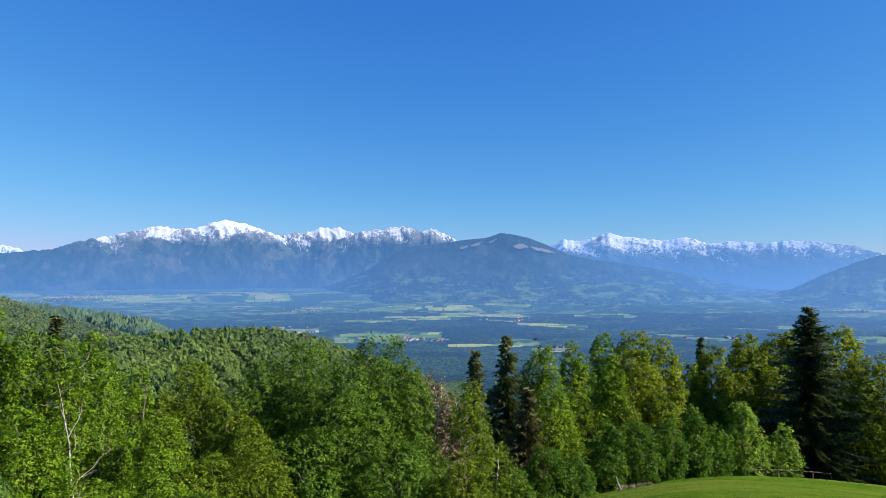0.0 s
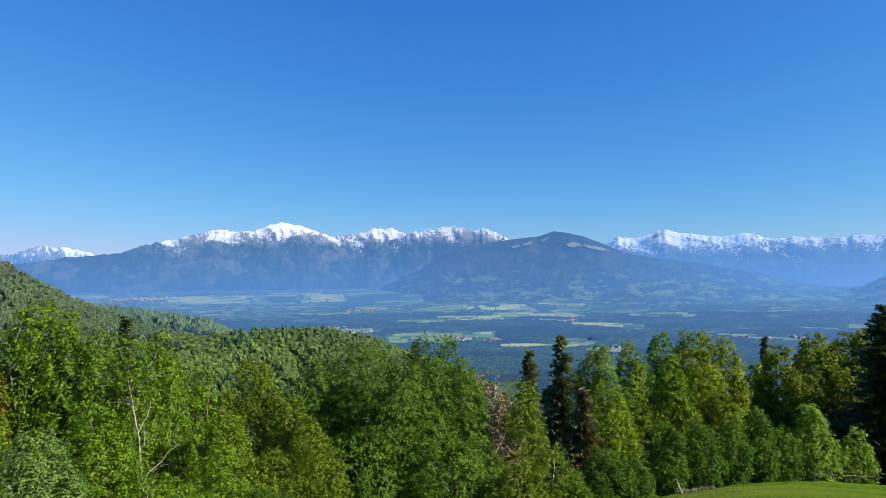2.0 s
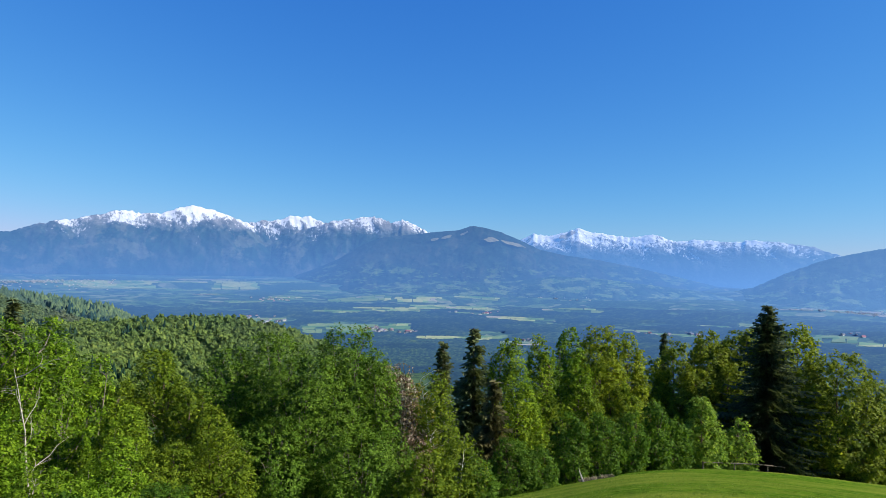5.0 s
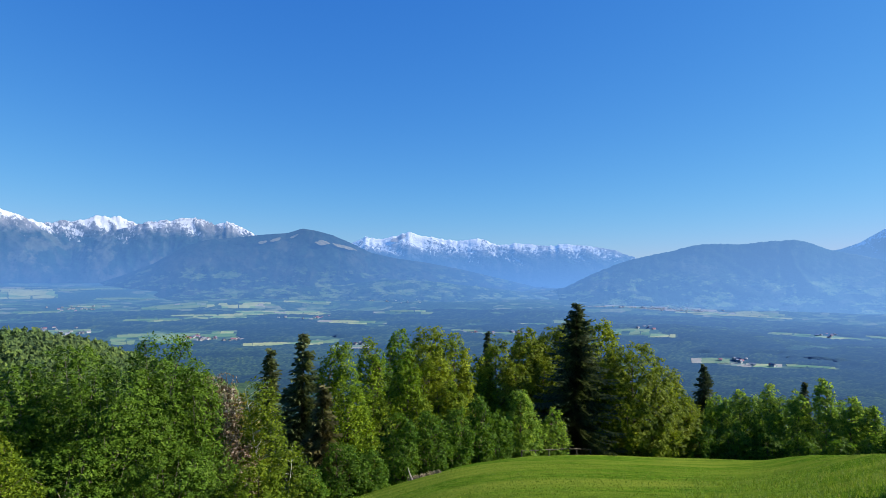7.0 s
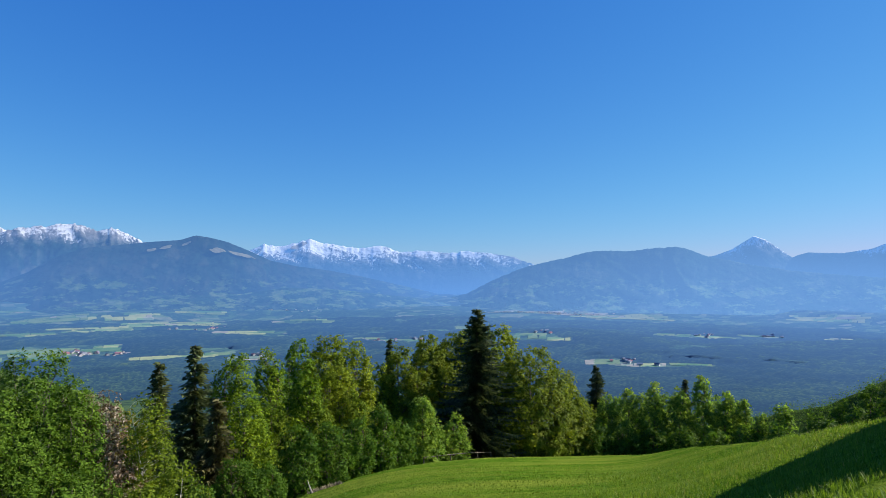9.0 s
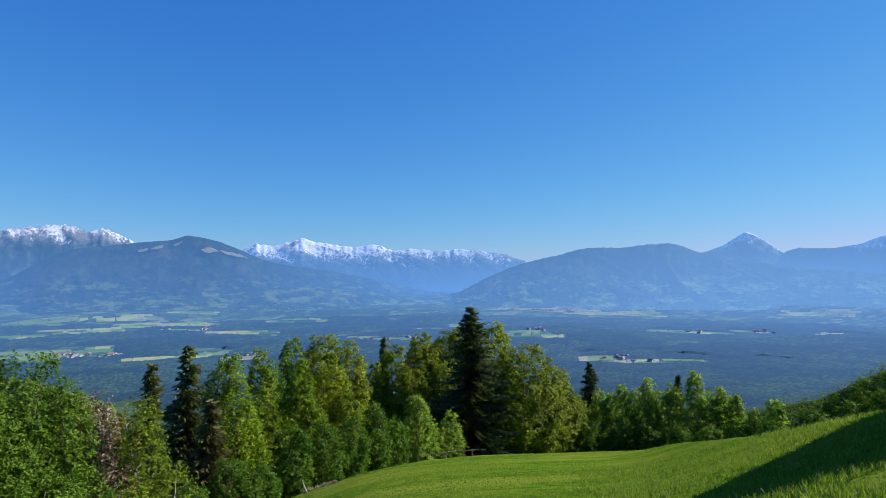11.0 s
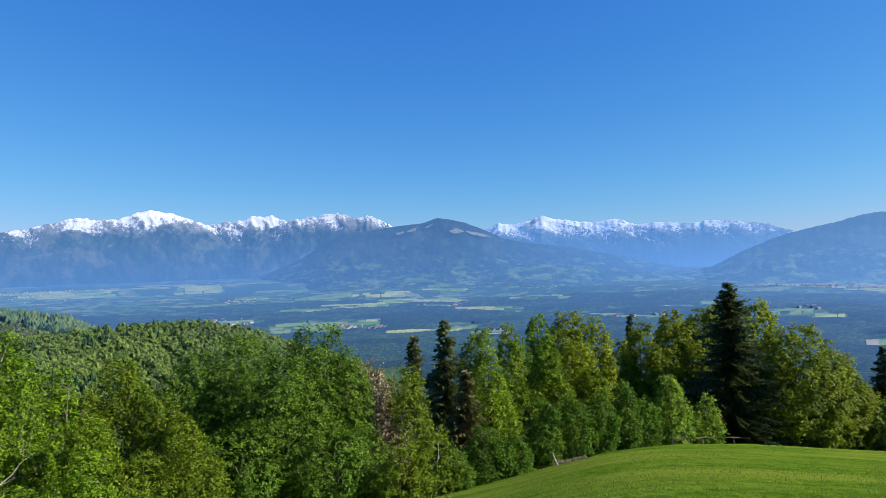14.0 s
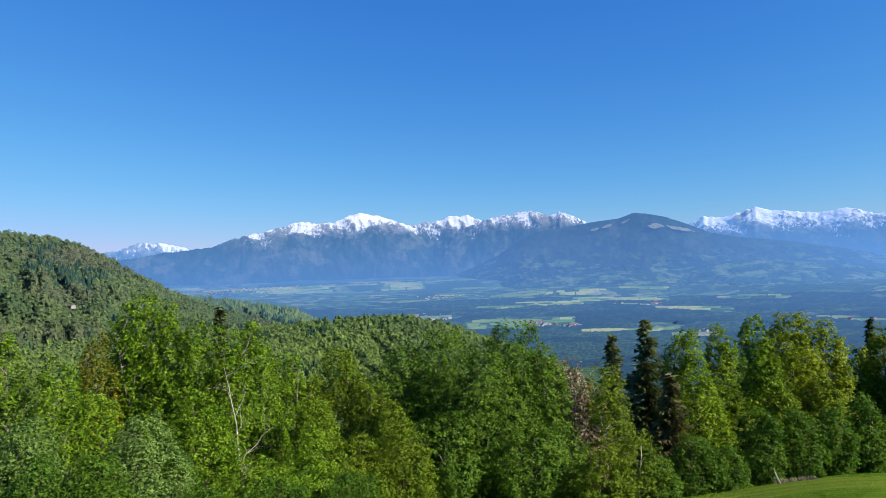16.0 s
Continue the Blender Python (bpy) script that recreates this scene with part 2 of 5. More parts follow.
BARK = {"grey": bark_material("grey_bark", (0.09, 0.075, 0.055), (0.2, 0.17, 0.13)),
        "brown": bark_material("brown_bark", (0.06, 0.042, 0.028), (0.14, 0.1, 0.07)),
        "white": bark_material("white_bark", (0.5, 0.47, 0.42), (0.75, 0.72, 0.66)),
        "bleached": bark_material("bleached_dead_wood", (0.26, 0.22, 0.18), (0.45, 0.4, 0.34))}


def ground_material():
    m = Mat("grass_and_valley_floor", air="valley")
    p = m.pos((1, 1, 0.3))
    grass = m.ramp(m.noise(1.6, 6, 0.7, p), (0.36, (0.04, 0.092, 0.007)), (0.5, (0.076, 0.152, 0.011)), (0.64, (0.126, 0.202, 0.017)))
    mown = m.noise(0.16, 4, 0.6, m.pos((0.45, 1.6, 0.2)))
    grass = m.mix(m.step(mown, 0.42, 0.64), grass, (0.165, 0.21, 0.026))
    grass = m.mix(m.calc("MULTIPLY", m.step(m.noise(6, 3, 0.6, p), 0.5, 0.72), 0.5), grass, (0.022, 0.06, 0.005))
    wood = m.ramp(m.noise(0.06, 6, 0.75, p), (0.35, (0.01, 0.026, 0.01)), (0.52, (0.022, 0.05, 0.014)), (0.68, (0.06, 0.1, 0.025)))
    warp = m.n.new("ShaderNodeVectorMath")
    warp.operation = "MULTIPLY_ADD"
    warp.inputs[1].default_value, warp.inputs[2].default_value = (90, 90, 0), (0, 0, 0)
    drift = m.n.new("ShaderNodeTexNoise")
    drift.inputs["Scale"].default_value = 0.006
    m.l.new(m.pos(), drift.inputs["Vector"])
    m.l.new(drift.outputs[1], warp.inputs[0])
    m.l.new(m.pos((0.6, 1, 0)), warp.inputs[2])
    cells = m.n.new("ShaderNodeTexVoronoi")
    cells.inputs["Scale"].default_value = 0.026
    m.l.new(warp.outputs[0], cells.inputs["Vector"])
    parcel = m.n.new("ShaderNodeSeparateColor")
    m.l.new(cells.outputs["Color"], parcel.inputs[0])
    crops = m.ramp(parcel.outputs[1], (0.0, (0.05, 0.095, 0.022)), (0.45, (0.085, 0.145, 0.032)), (0.75, (0.14, 0.19, 0.055)), (1.0, (0.22, 0.22, 0.11)))
    crops = m.mix(m.step(m.noise(0.03, 4, 0.6), 0.4, 0.6), crops, m.mix(1.0, crops, (0.6, 0.7, 0.7), "MULTIPLY"))
    open_ = m.calc("MULTIPLY", m.step(m.calc("ADD", parcel.outputs[0], m.calc("MULTIPLY", m.noise(0.05, 4, 0.7), 0.5)), 0.66, 0.8), m.step(m.noise(0.0035, 4), 0.36, 0.48))
    c = m.mix(m.attr("valley"), grass, m.mix(open_, wood, crops))
    m.set(Base_Color=c, Roughness=0.85)
    return m.bump(m.noise(4, 5, 0.7, p), 1.0, 0.25).done()


def mountain_material(name, forest, rock, snow_line, snow_soft=80.0, pasture=0.0, air="backdrop", meadows=0.0, cut=0.52):
    """Forest, then rock, then snow by height above the eye, with snow lying in the gullies."""
    # air adds glowing painted haze over these colours
    m = Mat(name, air=air)
    p = m.pos()
    alt, gully = m.attr("altitude"), m.attr("gully")
    fine = m.noise(0.016, 6, 0.65, p)
    woods = m.mix(m.step(fine, 0.35, 0.65), forest, tuple(x * 2.1 for x in forest))
    woods = m.mix(m.calc("MULTIPLY", m.step(m.noise(0.0045, 5, 0.6, p), 0.56, 0.6), pasture), woods, (0.25, 0.25, 0.18))
    low_fields = m.calc("MULTIPLY", m.step(m.noise(0.009, 6, 0.72, m.pos((1, 1, 2.2))), cut, cut + 0.06), m.calc("MULTIPLY", m.step(alt, 60.0, -120.0), meadows))
    woods = m.mix(low_fields, woods, m.mix(m.step(fine, 0.4, 0.6), (0.1, 0.18, 0.04), (0.2, 0.26, 0.085)))
    ribs = m.attr("ribs")
    woods = m.mix(m.calc("MULTIPLY", m.step(m.calc("ADD", ribs, m.calc("MULTIPLY", m.noise(0.006, 5, 0.65, p), 1.2)), 1.18, 1.5), 0.3), woods, rock)
    edge = m.calc("ADD", alt, m.calc("MULTIPLY", m.calc("SUBTRACT", fine, 0.5), 700.0))
    c = m.mix(m.step(edge, snow_line - 260, snow_line + 60), woods, m.mix(m.step(fine, 0.4, 0.6), rock, tuple(x * 1.5 for x in rock)))
    lie = m.calc("ADD", alt, m.calc("MULTIPLY", m.calc("SUBTRACT", gully, 0.45), 900.0))
    lie = m.calc("ADD", lie, m.calc("MULTIPLY", m.calc("SUBTRACT", m.noise(0.06, 7, 0.72, m.pos((1, 1, 0.35))), 0.5), 1800.0))
    lie = m.calc("ADD", lie, m.calc("MULTIPLY", m.calc("SUBTRACT", ribs, 0.55), 420.0))
    c = m.mix(m.step(lie, snow_line - snow_soft, snow_line + snow_soft * 2), c, (0.8, 0.81, 0.84))
    return m.set(Base_Color=c, Roughness=0.9).bump(m.noise(0.03, 6, 0.7, p), 0.8, 14.0).done()


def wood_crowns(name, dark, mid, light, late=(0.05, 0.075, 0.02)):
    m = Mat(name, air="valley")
    c = m.ramp(m.island(), (0.0, dark), (0.55, mid), (1.0, light))
    c = m.mix(m.step(m.noise(0.012, 3), 0.4, 0.65), c, m.mix(1.0, c, (0.7, 0.78, 0.72), "MULTIPLY"))
    c = m.mix(m.calc("MULTIPLY", m.step(m.noise(0.007, 4, 0.6), 0.5, 0.66), 0.6), c, late)
    spray = m.step(m.noise(0.7, 4, 0.75), 0.4, 0.6)
    c = m.mix(spray, m.mix(1.0, c, (0.8, 0.85, 0.85), "MULTIPLY"), m.mix(1.0, c, (1.6, 1.55, 1.4), "MULTIPLY"))
    return m.set(Base_Color=c, Roughness=0.8).thin(c, 0.4).done()


M_GROUND = ground_material()
M_BEECHWOOD = wood_crowns("spring_beech_crowns", (0.075, 0.115, 0.016), (0.12, 0.17, 0.024), (0.175, 0.225, 0.036))
M_LATEWOOD = wood_crowns("half_bare_beech_crowns", (0.062, 0.088, 0.016), (0.1, 0.132, 0.024), (0.14, 0.17, 0.034), (0.11, 0.098, 0.05))
M_SPRUCEWOOD = wood_crowns("far_spruce_crowns", (0.012, 0.03, 0.012), (0.022, 0.05, 0.018), (0.04, 0.08, 0.022))


# ---- building helpers ----
def mesh_of(name, verts, faces, material, smooth=False, attrs=()):
    """A mesh from arrays; faces is an (n, k) array or a list of tuples."""
    me = bpy.data.meshes.new(name)
    verts = np.ascontiguousarray(verts, dtype=np.float32)
    faces = [np.asarray(f, dtype=np.int32) for f in (faces if isinstance(faces, list) else [faces]) if len(f)]
    loops = np.concatenate([f.ravel() for f in faces])
    totals = np.concatenate([np.full(len(f), f.shape[1], np.int32) for f in faces])
    me.vertices.add(len(verts))
    me.vertices.foreach_set("co", verts.ravel())
    me.loops.add(len(loops))
    me.loops.foreach_set("vertex_index", loops)
    me.polygons.add(len(totals))
    me.polygons.foreach_set("loop_start", np.concatenate([[0], np.cumsum(totals)[:-1]]).astype(np.int32))
    me.polygons.foreach_set("loop_total", totals)
    me.polygons.foreach_set("use_smooth", np.full(len(totals), smooth))
    for key, values in attrs:
        me.attributes.new(key, "FLOAT", "POINT").data.foreach_set("value", np.asarray(values, np.float32).ravel())
    me.materials.append(material)
    me.update(calc_edges=True)
    return me


def under(ob, parent):
    ob.parent = parent
    return ob


def grid_faces(n, m):
    """Quads of an n by m grid of points."""
    a = (np.arange(n - 1)[:, None] * m + np.arange(m - 1)[None, :]).ravel()
    return np.stack([a, a + m, a + m + 1, a + 1], -1)


# ---- ground: one sheet from the viewer's feet to the far side of the valley ----
SHEET_B = np.concatenate([np.arange(-180, -50, 3.0), np.arange(-50, 66, 0.5), np.arange(66, 180.1, 3.0)])
SHEET_R = np.concatenate([[0.0005, 0.4], np.geomspace(1.0, 130, 110), np.geomspace(133, 1600, 46),
                          350 / np.tan(np.radians(np.arange(11.9, 1.2, -0.09))), [17000, 22000]])
SHEET_Z = ground_z(*np.meshgrid(SHEET_B, SHEET_R, indexing="ij"))


def sheet_z(bearing, r):
    """Height of the ground sheet itself, between its corners."""
    k = drawn_in(SHEET_R)
    rise = SHEET_Z * k / SHEET_R
    i = np.clip(np.searchsorted(SHEET_B, bearing) - 1, 0, len(SHEET_B) - 2)
    j = np.clip(np.searchsorted(SHEET_R, r) - 1, 0, len(SHEET_R) - 2)
    u, v = (bearing - SHEET_B[i]) / (SHEET_B[i + 1] - SHEET_B[i]), (drawn_in(r) - k[j]) / (k[j + 1] - k[j])
    z = (rise[i, j] * (1 - u) + rise[i + 1, j] * u) * (1 - v) + (rise[i, j + 1] * (1 - u) + rise[i + 1, j + 1] * u) * v
    return z * r / drawn_in(r)


def build_ground():
    b, r, z = SHEET_B, SHEET_R, SHEET_Z
    B, Rr = np.meshgrid(b, r, indexing="ij")
    valley = np.clip((Rr - np.interp(B, FALL_B, BROW) * 1.15) / 12, 0, 1)
    me = mesh_of("ground", place(B, Rr, z).reshape(-1, 3), grid_faces(len(b), len(r)), M_GROUND, True, [("valley", valley)])
    return tagged(new("ground", me), "sloping green meadow falling to a hazy wooded valley floor", "ground", kind="structure")


build_ground()


# ---- hills and mountains ----
def massif(name, label, material, crest, away, foot_away, foot_z, gullies=(0.8, 0.1), rough=0.3, step=0.14, rows=56, seed=1, concave=1.3, wander=0.0, streaks=2.3):
    """A mountain seen from the valley: crest is (bearing, degrees above level) along its skyline, away the crest's distance.
    Returns a sampler (bearing, v) -> bearing, distance, height for what grows on it; v runs from the foot to the crest."""
    cb, ce = np.array(crest, float).T
    b = np.arange(cb[0], cb[-1] + step / 2, step)

    def surface(B, V):
        top = np.tan(np.radians(np.interp(B, cb, ce)))
        top = top + rough * 0.016 * (ridged(B * 3.2, B * 0 + seed, 4, seed) - 0.55)
        cz = top * away
        far_ = away * (1 + wander * (fbm(B * 0.12, B * 0 + 3.3, 2, seed + 9) - 0.5))
        warp = B * gullies[0] + 2.0 * fbm(B * 0.35, V * 3.0, 3, seed + 20) + 0.5 * V
        g = ridged(warp, V * 2.4 + 0.2 * B, 5, seed + 40)
        keep = np.sin(np.pi * np.clip(V, 0, 1)) ** 0.8
        rr = foot_away + (far_ - foot_away) * np.clip(V, 0, None)
        rr = rr - (far_ - foot_away) * gullies[1] * (g - 0.5) * keep
        z = foot_z + (cz - foot_z) * np.clip(V, 0, 1) ** concave
        z = z + (cz - foot_z) * gullies[1] * (g - 0.5) * keep
        return rr, z, 1 - g

    def streak(B, V):
        """Snow chutes and rock ribs that run down the slope."""
        bent = B * streaks + 2.6 * fbm(B * 1.1, V * 5.0, 3, seed + 60) + 0.8 * np.sin(B * 0.9 + seed) * V
        return ridged(bent, V * 3.0 + B * 0.3, 4, seed + 70)

    v = np.linspace(0, 1, rows)
    B, V = np.meshgrid(b, v, indexing="ij")
    rr, z, g = surface(B, V)
    ribs = streak(B, V)
    ribs = np.concatenate([ribs, ribs[:, -1:], ribs[:, -1:]], 1)
    back = [(away * 1.06, 0.55), (away * 1.15, -0.2)]
    for k, (ra, f) in enumerate(back):
        rr = np.concatenate([rr, np.full((len(b), 1), ra)], 1)
        z = np.concatenate([z, (z[:, rows - 1] * f + (1 - f) * foot_z)[:, None]], 1)
        g = np.concatenate([g, g[:, rows - 1:rows]], 1)
    B2 = np.repeat(b[:, None], rows + 2, 1)
    me = mesh_of(name, place(B2, rr, z).reshape(-1, 3), grid_faces(len(b), rows + 2), material, True, [("altitude", z), ("gully", g), ("ribs", ribs)])
    tagged(new(name, me), label, "mountain", kind="structure")
    return surface


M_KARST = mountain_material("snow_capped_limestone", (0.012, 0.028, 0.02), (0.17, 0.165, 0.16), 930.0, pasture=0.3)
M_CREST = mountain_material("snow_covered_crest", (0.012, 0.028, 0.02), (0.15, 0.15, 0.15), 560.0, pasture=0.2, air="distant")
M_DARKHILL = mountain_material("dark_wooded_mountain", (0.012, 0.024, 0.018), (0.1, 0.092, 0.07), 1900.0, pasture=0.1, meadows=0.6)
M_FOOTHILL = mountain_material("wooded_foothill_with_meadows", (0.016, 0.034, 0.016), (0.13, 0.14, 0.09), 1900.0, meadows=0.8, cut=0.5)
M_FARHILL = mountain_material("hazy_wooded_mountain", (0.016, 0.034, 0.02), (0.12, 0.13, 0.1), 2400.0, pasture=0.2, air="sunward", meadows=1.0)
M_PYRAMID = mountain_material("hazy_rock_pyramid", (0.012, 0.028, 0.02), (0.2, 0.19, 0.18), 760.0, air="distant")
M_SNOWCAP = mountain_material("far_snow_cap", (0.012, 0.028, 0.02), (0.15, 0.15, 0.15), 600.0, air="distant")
M_HILLFLOOR = Mat("forest_floor", air="valley")
M_HILLFLOOR.set(Base_Color=M_HILLFLOOR.mix(M_HILLFLOOR.step(M_HILLFLOOR.noise(0.08, 4), 0.4, 0.6), (0.02, 0.04, 0.01), (0.05, 0.08, 0.018)), Roughness=0.9)
M_HILLFLOOR = M_HILLFLOOR.done()

massif("mountain", "far pale blue peak with a small snow cap", M_SNOWCAP,
       [(-44, 0.6), (-41, 1.3), (-39.2, 1.6), (-38.4, 1.82), (-37.4, 2.21), (-36.6, 2.12), (-35.7, 2.07), (-34.4, 1.74), (-33.2, 1.4), (-30, 1.0), (-27, 0.2)], 20000, 16500, -400, seed=3)
massif("mountain", "snow-capped limestone massif above blue wooded slopes", M_KARST,
       [(-43, 0.2), (-38, 0.9), (-35.2, 1.35), (-33.7, 1.45), (-31.9, 1.68), (-30.7, 2.16), (-29.2, 2.6), (-27.2, 2.99), (-25.1, 3.63), (-24.2, 3.76), (-23.0, 3.53), (-21.6, 3.59),
        (-20.4, 4.06), (-19.2, 4.41), (-17.7, 4.16), (-16.7, 3.83), (-15.7, 3.45), (-14.6, 3.1), (-12.5, 1.6), (-10.5, 0.4), (-8, -0.8)], 18500, 13500, -400,
       seed=7, concave=0.95, gullies=(0.6, 0.1))
massif("mountain", "jagged snowy ridge behind the wooded slopes", M_KARST,
       [(-18, 1.8), (-16, 2.6), (-14.6, 3.06), (-13.9, 3.32), (-12.9, 3.36), (-12.0, 3.5), (-11.2, 3.89), (-10.4, 3.8), (-9.4, 3.92), (-8.6, 3.57), (-7.6, 3.1), (-6, 2.2),
        (-3, 1.0)], 19500, 15000, -400,
       seed=12, concave=0.95, gullies=(1.0, 0.1), rough=0.4)
massif("mountain", "long snow-streaked limestone ridge above dark forest", M_KARST,
       [(-14, 0.0), (-11.5, 1.7), (-9.8, 2.7), (-8.3, 3.3), (-7.0, 3.61), (-5.4, 3.81), (-4.1, 4.07), (-3.1, 3.92), (-2.1, 3.57), (-1.1, 3.82), (0.0, 3.43), (1.3, 2.8),
        (3.5, 2.1), (6, 1.0)], 17500, 12500, -400, seed=17, concave=0.95, gullies=(1.1, 0.1), rough=0.4)
long_crest = massif("mountain", "long snowy mountain crest on the horizon", M_CREST,
       [(6, 1.0), (8.4, 1.7), (9.7, 2.25), (10.9, 2.82), (12.4, 2.63), (13.4, 2.94), (14.8, 3.34), (16.1, 2.99), (18.0, 2.74), (19.6, 2.64), (21.2, 2.88), (22.9, 2.29),
        (24.6, 2.47), (27.1, 2.25), (29.0, 2.4), (30.8, 2.3), (32.1, 2.08), (33.2, 1.95), (34.7, 1.35), (38, 0.7), (41, 0)], 19000, 14000, -400, seed=23, concave=0.75, gullies=(0.5, 0.06), rough=0.24)
dark_mountain = massif("mountain", "dark wooded mountain with pale pasture clearings near its top", M_DARKHILL,
       [(-13, -2.4), (-10.5, -1.4), (-8.4, -0.6), (-6.7, 0.18), (-5.5, 1.01), (-4.5, 1.6), (-2.8, 2.2), (-0.4, 2.5), (1.6, 2.78), (4.0, 3.02), (5.3, 3.46), (6.3, 3.32),
        (7.9, 2.95), (9.9, 2.12), (11.4, 1.44), (13.6, 0.95), (16.5, 0.6), (19.5, 0.05), (23, -0.7), (27, -1.6), (31, -2.4)], 12500, 7200, -400, seed=31, gullies=(0.35, 0.07), rough=0.05)
massif("mountain", "hazy blue wooded ridge above the valley", M_FARHILL,
       [(24, -2.4), (26.5, -2.1), (29.0, -1.42), (31.1, -0.34), (32.9, 0.47), (34.7, 1.14), (36.5, 1.54), (38.3, 1.93), (39.3, 2.27), (41.0, 2.49), (43.4, 2.43), (45.3, 2.67),
        (47.3, 2.77), (48.3, 2.52), (49.4, 2.02), (53, 1.2), (57, 0.6), (62, 0.2), (70, -0.5)], 10500, 6800, -400, seed=37, gullies=(0.3, 0.06), rough=0.14)
massif("mountain", "hazy pyramid peak with thin snow streaks", M_PYRAMID,
       [(45, 0.8), (48, 1.6), (50.3, 2.02), (51.5, 2.48), (52.4, 3.06), (53.2, 3.58), (54.0, 3.26), (54.8, 2.67), (55.9, 1.79), (56.3, 1.97), (57.0, 2.18), (59.4, 2.1),
        (61.2, 2.4), (62.4, 2.9), (64, 3.3), (66, 2.8), (72, 2.0), (85, 1.0)], 16500, 11000, -400, seed=41, gullies=(0.5, 0.05), rough=0.05)


def clearing(label, material, surface, bearing, v, w, dv, seed):
    """A bare patch lying on a mountain side."""
    n, q = 26, np.linspace(0, 1, 5)[1:]
    a = np.arange(n) / n * 2 * math.pi
    shape = 0.75 + 0.6 * (fbm(a * 1.3, a * 0, 3, seed) - 0.3)
    b = np.concatenate([[bearing]] + [bearing + w * 0.5 * k * shape * np.cos(a) for k in q])
    vv = np.concatenate([[v]] + [v + dv * 0.5 * k * shape * np.sin(a) + 0.25 * dv * k * np.cos(a) for k in q])
    r, z, g = surface(b, vv)
    idx = np.arange(n)
    faces = [np.stack([np.zeros(n, int), 1 + (idx + 1) % n, 1 + idx], -1)]
    for k in range(3):
        i0, i1 = 1 + k * n, 1 + (k + 1) * n
        faces.append(np.stack([i0 + idx, i0 + (idx + 1) % n, i1 + (idx + 1) % n, i1 + idx], -1))
    me = mesh_of("clearing", place(b, r - 220, z + 10), faces, material, True, [("altitude", z), ("gully", g)])
    tagged(new("clearing", me), label, "clearing", kind="structure")


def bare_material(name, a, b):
    # painted haze glow here too, as on the slope around it
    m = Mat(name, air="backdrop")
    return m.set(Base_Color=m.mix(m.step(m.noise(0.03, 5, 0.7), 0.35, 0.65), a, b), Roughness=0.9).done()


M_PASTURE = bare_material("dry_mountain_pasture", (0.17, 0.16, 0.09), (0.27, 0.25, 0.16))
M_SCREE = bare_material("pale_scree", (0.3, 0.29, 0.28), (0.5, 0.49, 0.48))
for k, (bearing, v, w, dv) in enumerate([(7.0, 0.8, 1.6, 0.07), (9.1, 0.85, 2.3, 0.08), (1.9, 0.84, 0.8, 0.06), (3.0, 0.87, 1.1, 0.06), (4.6, 0.9, 0.9, 0.04)]):
    clearing("pale dry pasture clearing high on the wooded mountain", M_PASTURE, dark_mountain, bearing, v, w, dv, 200 + k)
clearing("pale scree face under the snowy crest", M_SCREE, long_crest, 13.9, 0.84, 1.7, 0.16, 215)

foothills = massif("mountain", "blue-green wooded foothills with small pastures", M_FOOTHILL,
                   [(-9, -3.0), (-5, -2.2), (0, -1.7), (5, -1.35), (9, -1.5), (13, -0.95), (17, -1.1), (21, -1.5), (25, -1.9), (30, -2.9)], 8600, 6000, -400,
                   seed=81, gullies=(0.3, 0.12), rough=0.05)

# ---- wooded hills of the middle distance ----
def hill(name, label, *a, **k):
    return massif(name, label, M_HILLFLOOR, *a, **k)


HILL_WEST = [(-75, 4.5), (-60, 4.0), (-52, 3.4), (-46.8, 2.95), (-43.8, 2.5), (-42, 2.0), (-40.2, 1.1), (-37.8, -0.5), (-35.3, -2.1), (-32.5, -3.4), (-29, -4.6), (-25, -6)]
HILL_BACK = [(-44, -1.0), (-38, -1.9), (-34.4, -2.4), (-30.4, -3.0), (-27.6, -3.5), (-25.2, -4.0), (-22.6, -5.4), (-20, -6.6), (-17, -8)]
HILL_FRONT = [(-50, -6.0), (-40, -5.8), (-33, -5.7), (-28, -5.7), (-25.1, -5.6), (-22.1, -5.4), (-18.1, -5.4), (-15.2, -5.5), (-11.3, -6.3), (-8, -7.6), (-4, -9), (2, -11.5)]
HILL_EAST = [(48, -13), (52, -11.8), (55, -10.4), (58.1, -9.6), (60.3, -8.3), (62.4, -7.0), (66, -5.0), (72, -3), (85, 0), (100, 2)]
west = hill("hill", "wooded hill in bright spring leaf with darker spruces", HILL_WEST, 1500, 700, -230, gullies=(0.16, 0.16), rough=0.1, seed=51, concave=1.0, step=0.3)
back = hill("hill", "low ridge covered in blue-green spring woods", HILL_BACK, 2100, 1250, -320, gullies=(0.2, 0.3), rough=0.1, seed=55, concave=1.0, step=0.3)
front = hill("hill", "fresh green beech-covered ridge above the valley", HILL_FRONT, 950, 420, -190, gullies=(0.2, 0.18), rough=0.1, seed=59, concave=1.0, step=0.3)
east = hill("hill", "steep slope of bright green bushes beyond the meadow", HILL_EAST, 190, 62, -62, gullies=(0.1, 0.2), rough=0.1, seed=63, concave=1.0, step=0.5)

# crowns: small closed lumps and cones, joined into one mesh for each wood
RING = np.array([(math.cos(a), math.sin(a)) for a in np.arange(6) * math.pi / 3])
CONE_V = np.concatenate([np.c_[RING * 1.0, np.full(6, 0.0)], np.c_[RING * 0.55, np.full(6, 0.5)], [(0, 0, 1.1)]])
